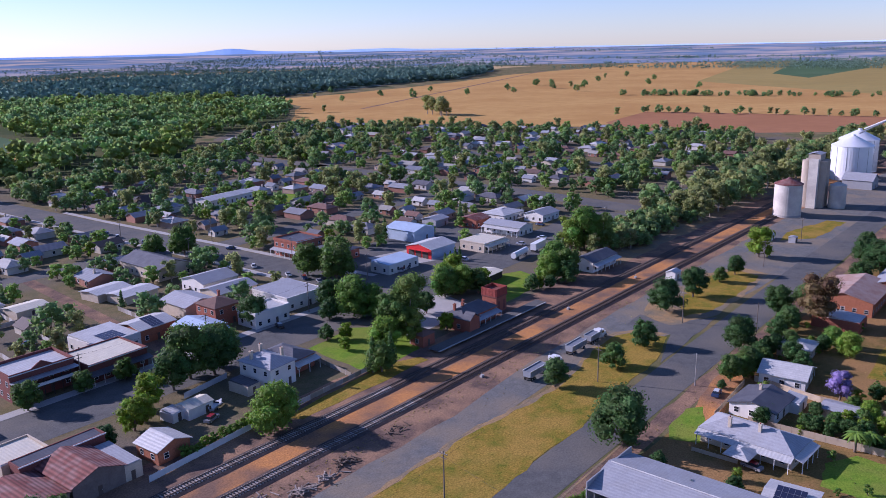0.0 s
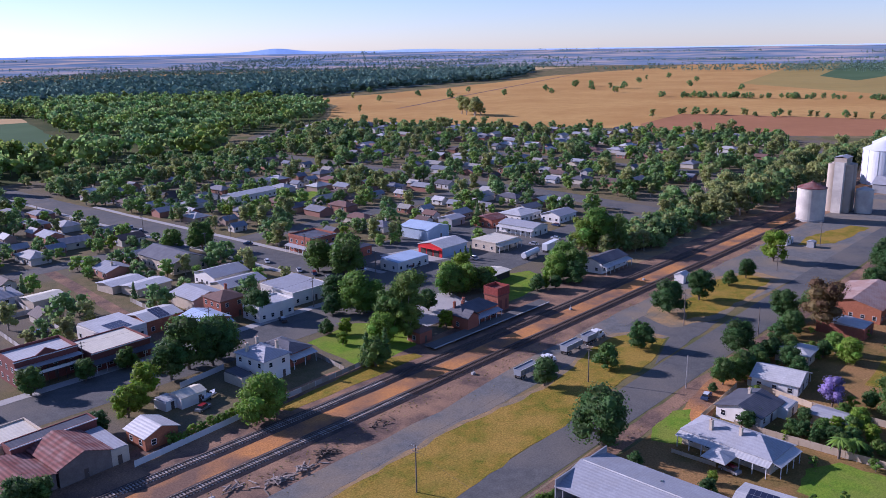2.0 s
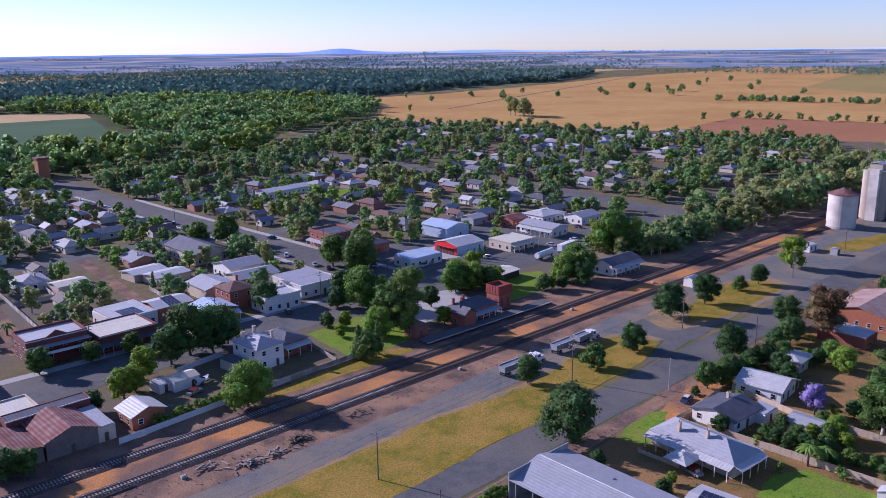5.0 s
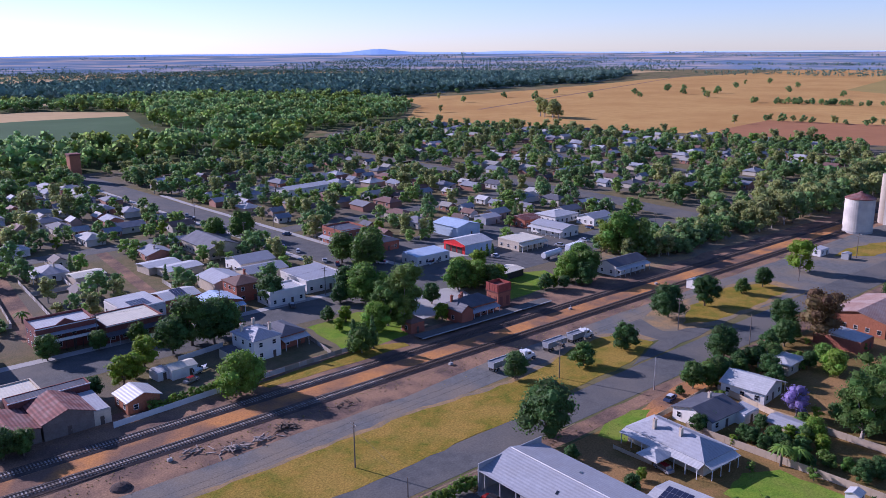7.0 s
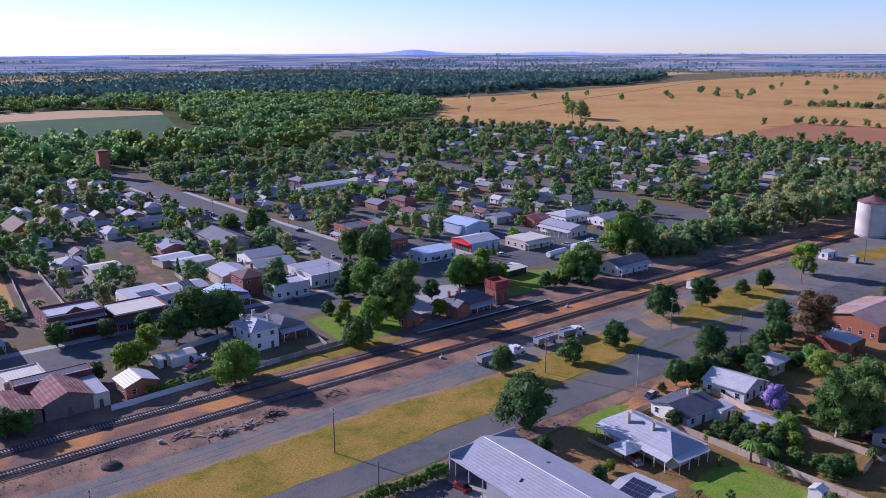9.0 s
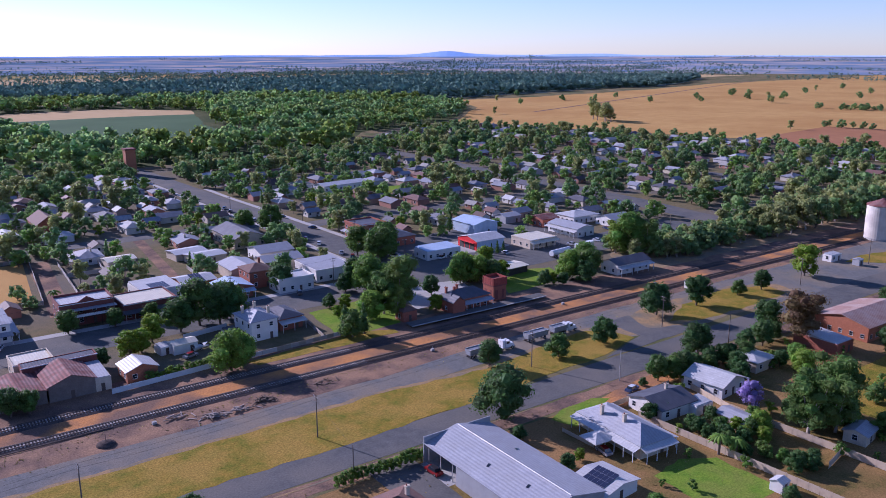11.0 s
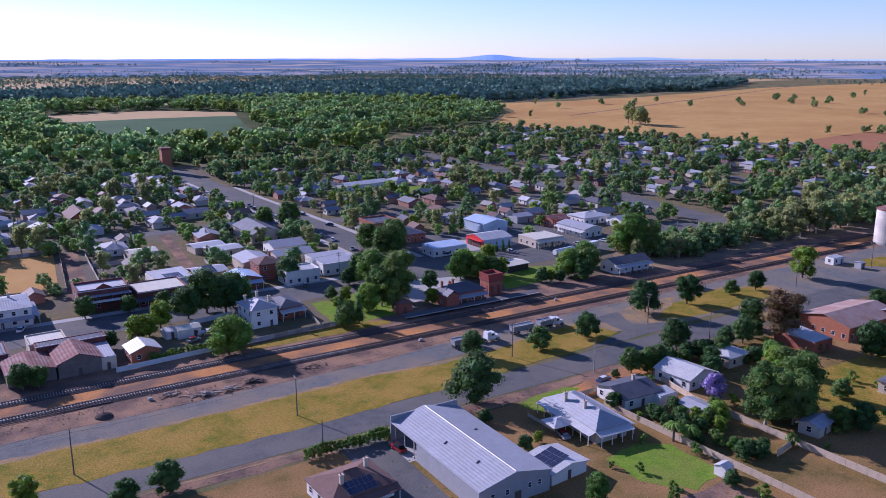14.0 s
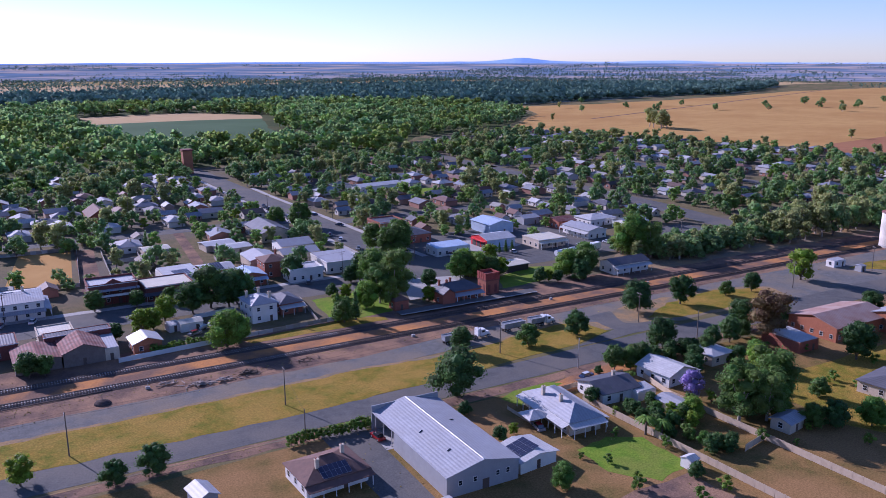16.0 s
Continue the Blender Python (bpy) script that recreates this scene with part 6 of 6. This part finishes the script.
TOWN = [(-160, 66), (230, 66), (300, 60), (500, 66), (570, 110), (545, 205), (515, 300), (478, 400), (455, 490), (390, 480), (270, 366), (100, 352), (-160, 356)]
rt = random.Random(77)
kinds = []
for i, (w, d, kd, fl, ch, vr) in enumerate(((13, 10, "hip", False, ((2, 1),), ("s",)), (11, 9, "gable", False, (), ()), (14, 9, "hip", False, (), ()), (10, 12, "gable", True, ((1, 2),), ("w",)), (12, 12, "hip", False, ((-2, 1), (3, 0)), ("s", "w")), (16, 8, "gable", False, (), ("s",)), (7, 6, "gable", False, (), ()), (9, 5, "flat", False, (), ()))):
    src = building("house" if i < 6 else "garden_shed", ("town house with iron roof and chimney", "gabled town house with iron roof", "long town house with hipped roof", "narrow gabled town house with verandah", "square hip-roofed villa with verandahs", "low ranch house with front verandah", "small iron shed in a back yard", "low flat-roofed garage in a yard")[i],
                   0, -1500, w * 0.85, d * 0.85, 0, 2.9 if i < 6 else 2.4, 2.0 if kd != "flat" else 0.3, kd, flip=fl, wall="town_wall", roof="town_roof", chimneys=ch, verandah=vr, windows=i < 6, category="house" if i < 6 else "shed", group="town houses", plain=True)
    kinds.append(src)
far_kinds = []
for i, (w, d, kd, fl, ch) in enumerate(((12, 9, "hip", False, ((2, 1),)), (11, 8, "gable", False, ()), (14, 8, "hip", False, ()), (9, 12, "gable", True, ()), (7, 5, "gable", False, ()))):
    src = building("house" if i < 4 else "garden_shed", ("hip-roofed house among town trees", "gabled house among town trees", "long hip-roofed house among town trees", "narrow gabled house among town trees", "small iron shed among town trees")[i],
                   0, -1500, w * 0.85, d * 0.85, 0, 2.9 if i < 4 else 2.4, 1.9, kd, flip=fl, wall="town_wall", roof="town_roof", chimneys=ch, windows=False, category="house" if i < 4 else "shed", group="town houses", plain=True)
    for k in (-0.3, 0.3):
        add_window(src, w * 0.85 * G * k, -d * 0.85 * G / 2, 0.95, 0, plain=True)
    add_window(src, -w * 0.85 * G / 2, 0, 0.95, -90, plain=True)
    far_kinds.append(src)
house_spots, started = [], set()
tries = 0
while len(house_spots) < 440 and tries < 26000:
    tries += 1
    x, y = (rt.uniform(-150, 560), rt.uniform(66, 490)) if tries % 3 else (rt.uniform(-60, 270), rt.uniform(66, 300))
    if not inside(x, y, TOWN) or near_road(x, y, 6.5) or any((x - a) ** 2 + (y - b) ** 2 < (r * 0.75 + 6) ** 2 for a, b, r in FOOT):
        continue
    small = rt.random() < 0.3
    gap = 9.0 if small else 12.5
    if any((x - a) ** 2 + (y - b) ** 2 < gap ** 2 for a, b in house_spots):
        continue
    if y > 300 and x < 330 and rt.random() < 0.5:
        continue
    far = (x - 60) ** 2 + y ** 2 > 138 ** 2
    i = (4 if small else rt.randrange(4)) if far else rt.choice((6, 7)) if small else rt.randrange(6)
    src = far_kinds[i] if far else kinds[i]
    m = at(x, y, 0.03, rt.choice((0, 90, 180, 270)) + rt.uniform(-4, 4))
    house_spots.append((x, y))
    if (far, i) in started:
        copy_thing(src, m)
    else:
        started.add((far, i))
        src.matrix_basis = m
# trees among the houses
tree_spots = []
tries = 0
while len(tree_spots) < 1700 and tries < 50000:
    tries += 1
    x, y = rt.uniform(-150, 575), rt.uniform(58, 495)
    if not inside(x, y, TOWN) or near_road(x, y, 0.8) or any((x - a) ** 2 + (y - b) ** 2 < (r * 0.8 + 1.5) ** 2 for a, b, r in FOOT):
        continue
    if any((x - a) ** 2 + (y - b) ** 2 < 42 for a, b in house_spots) or any((x - a) ** 2 + (y - b) ** 2 < 12 for a, b in tree_spots):
        continue
    if x > 250 and rt.random() < 0.12:
        continue
    tree_spots.append((x, y))
    k = rt.choices(("m_a", "m_b", "m_c", "m_d", "m_e", "m_f"), (30, 26, 18, 22, 5, 4))[0]
    far = 0.9 if x > 250 else 0.84
    plant(k, x, y, {"m_a": 8, "m_b": 6.5, "m_c": 10, "m_d": 5.5, "m_e": 5.5, "m_f": 8}[k] * rt.uniform(0.65, 1.35) * far, joined=(x - 60) ** 2 + y ** 2 > 150 ** 2)
for i in range(330):
    x, y = rt.uniform(-150, 380), rt.uniform(285, 372)
    if inside(x, y, TOWN) or y > 340:
        if not near_road(x, y, 2) and not any((x - a) ** 2 + (y - b) ** 2 < 60 for a, b in house_spots):
            plant(rt.choice(("m_a", "m_b", "m_c", "m_d")), x, y, rt.uniform(5, 10), joined=True)
# gum belt along the line
for i in range(150):
    x = rt.uniform(196, 560)
    y = 10 + abs(rt.gauss(0, 1)) * 16 + max(0, (210 - x)) * 0.2
    if y > 62 or (y < 14 and x < 215) or (272 < x < 294 and y > 28):
        continue
    if x < 266:
        plant(rt.choice(("m_d", "m_c", "m_a")), x, 17 + (y - 10) * 0.5, rt.uniform(4.5, 8.5), joined=x > 225)
    else:
        plant(rt.choice(("m_g", "m_c", "m_a", "m_g")), x, y, rt.uniform(7, 14), joined=True)
for i in range(70):
    plant(rt.choice(("m_d", "m_c", "m_a", "m_g")), rt.uniform(212, 276), rt.uniform(13, 31), rt.uniform(3.5, 8), joined=True)
for i in range(60):
    plant(rt.choice(("m_d", "m_c", "m_a", "m_g")), rt.uniform(280, 440), rt.uniform(14, 40), rt.uniform(6, 13), joined=True)
for i in range(90):
    x, y = rt.uniform(300, 720), rt.uniform(-150, -62)
    plant(rt.choice(("m_g", "m_c", "m_a", "m_d")), x, y, rt.uniform(7, 14), joined=True)
for i in range(60):
    x, y = rt.uniform(440, 760), rt.uniform(-60, 30)
    if -13 < y < 9:
        continue
    plant(rt.choice(("m_g", "m_c", "m_a")), x, y, rt.uniform(8, 14), joined=True)
# backyard fences in the nearer blocks
for x0, y0, x1, y1 in ((36, 70, 36, 130), (48, 84, 48, 150), (72, 84, 72, 100), (86, 98, 112, 98), (72, 124, 90, 124), (36, 112, 60, 112), (84, 104, 84, 124), (44, 70, 60, 84), (5, 86, 26, 84), (26, 84, 28, 140), (0, 142, 28, 142), (-30, 70, -30, 150), (-12, 72, -12, 150)):
    fence_run(x0, y0, x1, y1, 1.6)

# single trees out on the stubble
for x, y, h in ((794, 720, 9), (777, 641, 10), (846, 599, 10), (856, 713, 8), (898, 711, 9), (952, 603, 11), (1077, 632, 12), (1093, 613, 11), (950, 482, 11), (960, 490, 10), (1056, 531, 12), (1040, 545, 11), (1231, 602, 10), (651, 257, 9), (820, 851, 10), (561, 579, 9), (1010, 560, 10),
                (1280, 520, 11), (1330, 640, 11), (1150, 470, 10), (905, 560, 9), (688, 690, 9), (710, 770, 10), (1420, 640, 12), (1081, 359, 9), (908, 345, 9)):
    plant(rt.choice(("m_c", "m_a", "m_d")), x, y, h * 0.95, label="lone gum tree standing in the stubble field")
for i in range(7):
    plant("m_g", 588 + rt.uniform(-13, 13), 432 + rt.uniform(-20, 20), rt.uniform(15, 23))
for i in range(26):
    q = i / 26
    plant(rt.choice(("m_d", "m_c", "m_a")), 694 + 40 * q + rt.uniform(-4, 4), 256 - 250 * q + rt.uniform(-5, 5), rt.uniform(4, 8), joined=True)
for i in range(60):
    q = rt.random()
    plant(rt.choice(("m_d", "m_a", "m_d")), 900 + 60 * q + rt.gauss(0, 7), 395 - 300 * q + rt.gauss(0, 5), rt.uniform(4, 8), joined=True)
join_far_trees()


# ---- woods ----
def wood(name, poly, n, h, material, label, seed, detail=7, avoid=(), cards=4, wide=1.0):
    """Many crowns in one mesh; each a cluster of uneven leafy lumps."""
    rng = random.Random(seed)
    xs, ys = [p[0] for p in poly], [p[1] for p in poly]
    g = Geo()
    count = tries = 0
    while count < n and tries < n * 12:
        tries += 1
        x, y = rng.uniform(min(xs), max(xs)), rng.uniform(min(ys), max(ys))
        if not inside(x, y, poly) or any(inside(x, y, q) for q in avoid):
            continue
        count += 1
        x, y = site(x, y)
        hh = h * G * rng.uniform(0.65, 1.25)
        dist = math.hypot(x, y)
        z0 = 0 if dist < 3300 else 27 * (dist - 3300) / 500 if dist < 3800 else 27 + 32 * (dist - 3800) / 490
        r = hh * rng.uniform(0.36, 0.52) * wide
        g.cyl((x, y, z0 - 0.3), (x, y, z0 + hh * 0.6), 0.3, 0.15, 4, False)
        for k in range(detail):
            a, q = rng.uniform(0, 6.3), rng.uniform(0, 0.8) * r
            c = Vector((x + q * math.cos(a), y + q * math.sin(a), z0 + hh * rng.uniform(0.3, 0.9)))
            rr = r * rng.uniform(0.34, 0.58)
            g.add([c + Vector((px * rr * rng.uniform(0.7, 1.2), py * rr * rng.uniform(0.7, 1.2), pz * rr * 0.8)) for px, py, pz in ((1, 0, 0), (0, 1, 0), (-1, 0, 0), (0, -1, 0), (0, 0, 1), (0, 0, -1))],
                  [(0, 1, 4), (1, 2, 4), (2, 3, 4), (3, 0, 4), (1, 0, 5), (2, 1, 5), (3, 2, 5), (0, 3, 5)])
            for _ in range(cards):
                d = Vector((rng.gauss(0, 1), rng.gauss(0, 1), rng.gauss(0, 1) + 0.5)).normalized()
                p = c + Vector((d.x * rr, d.y * rr, d.z * rr * 0.85)) * rng.uniform(0.75, 1.15)
                face = (d + Vector((rng.gauss(0, 0.5), rng.gauss(0, 0.5), rng.gauss(0, 0.5)))).normalized()
                u = face.orthogonal().normalized() * rr * rng.uniform(0.28, 0.5)
                v = face.cross(u)
                g.add([p - u, p + v, p + u * 0.9, p - v * 0.7], [(0, 1, 2, 3)])
    return solid(name, g, M[material], label, "woodland", kind="stuff")


CROP = [(60, 800), (96, 545), (140, 500), (246, 520), (262, 680), (300, 830), (310, 905), (225, 1020), (70, 1010)]
GAP = [(160, 476), (248, 480), (262, 552), (168, 548)]
wood("woodland", WOOD, 5200, 13, "forest", "dense green river gum woodland behind the town", 51, 7, (CROP, GAP), 8)
wood("woodland_far", WOOD_FAR, 9000, 13, "far_forest", "distant gum woodland, leaves tinted bluish by painted haze", 52, 3, (), 1, 1.9)
rf = random.Random(61)
for k in range(34):
    x, y = rf.uniform(-1200, 2300), rf.uniform(1350, 2500)
    sx, sy = rf.uniform(150, 600), rf.uniform(30, 110)
    wood("woodland_belt", wobble(rect(x - sx, y - sy, x + sx, y + sy), 100, 25, k), int(sx * sy / 90), 10, "far_forest", "belt of trees on the far plain, painted bluish with haze", 200 + k, 2, (), 2)
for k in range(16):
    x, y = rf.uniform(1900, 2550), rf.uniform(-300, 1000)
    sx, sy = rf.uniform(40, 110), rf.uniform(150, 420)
    wood("woodland_belt", wobble(rect(x - sx, y - sy, x + sx, y + sy), 100, 25, k), int(sx * sy / 130), 10, "far_forest", "belt of trees on the far plain, painted bluish with haze", 300 + k, 2, (), 2)
for k in range(70):
    rad, az = rf.uniform(1750, 3350), radians(rf.uniform(8, 128))
    half, thick = rf.uniform(0.03, 0.13), rf.uniform(12, 45)
    arc = [(rad * math.cos(az + half * (q / 4 - 1)), rad * math.sin(az + half * (q / 4 - 1))) for q in range(9)]
    arc += [((rad + thick) * math.cos(az + half * (1 - q / 4)), (rad + thick) * math.sin(az + half * (1 - q / 4))) for q in range(9)]
    if 6 < math.degrees(az) < 48 and rad < 2300:
        continue
    wood("woodland_belt", arc, int(half * rad * thick / 75), 9, "far_forest", "line of trees across the far plain, painted bluish with haze", 400 + k, 2, (), 2)
wood("scattered_trees", [(-1200, 1250), (2300, 1300), (2200, 2400), (-1200, 2400)], 1800, 12, "far_forest", "scattered trees on the far plain, tinted with painted haze", 71, 2)

# dry weeds along the tracks and verges
rw = random.Random(91)
g = Geo()
for i in range(3000):
    if i % 3 == 0:
        x, y = rw.uniform(-40, 260), -12.5 - abs(rw.gauss(0, 2.2))
    elif i % 3 == 1:
        x, y = rw.uniform(-40, 260), rw.choice((-12.0, -20.6, -53.6, -54.5, 4.6, -11.6)) + rw.gauss(0, 0.5)
    else:
        x, y = rw.uniform(60, 260), -56 - abs(rw.gauss(0, 22))
    s = rw.uniform(0.07, 0.2)
    for k in range(3):
        a = rw.uniform(0, 6.3)
        dx, dy = math.cos(a) * s, math.sin(a) * s
        px, py = site(x, y)
        g.add([(px - dx, py - dy, 0.05), (px + dx, py + dy, 0.05), (px + dx * 0.6 + dy * 0.5, py + dy * 0.6 - dx * 0.5, s * 1.1), (px - dx * 0.7 + dy * 0.4, py - dy * 0.7 - dx * 0.4, s * 0.9)], [(0, 1, 2, 3)])
solid("weeds", g, M["weeds"], "dry yellow weeds along tracks and verges", "weeds", kind="stuff")
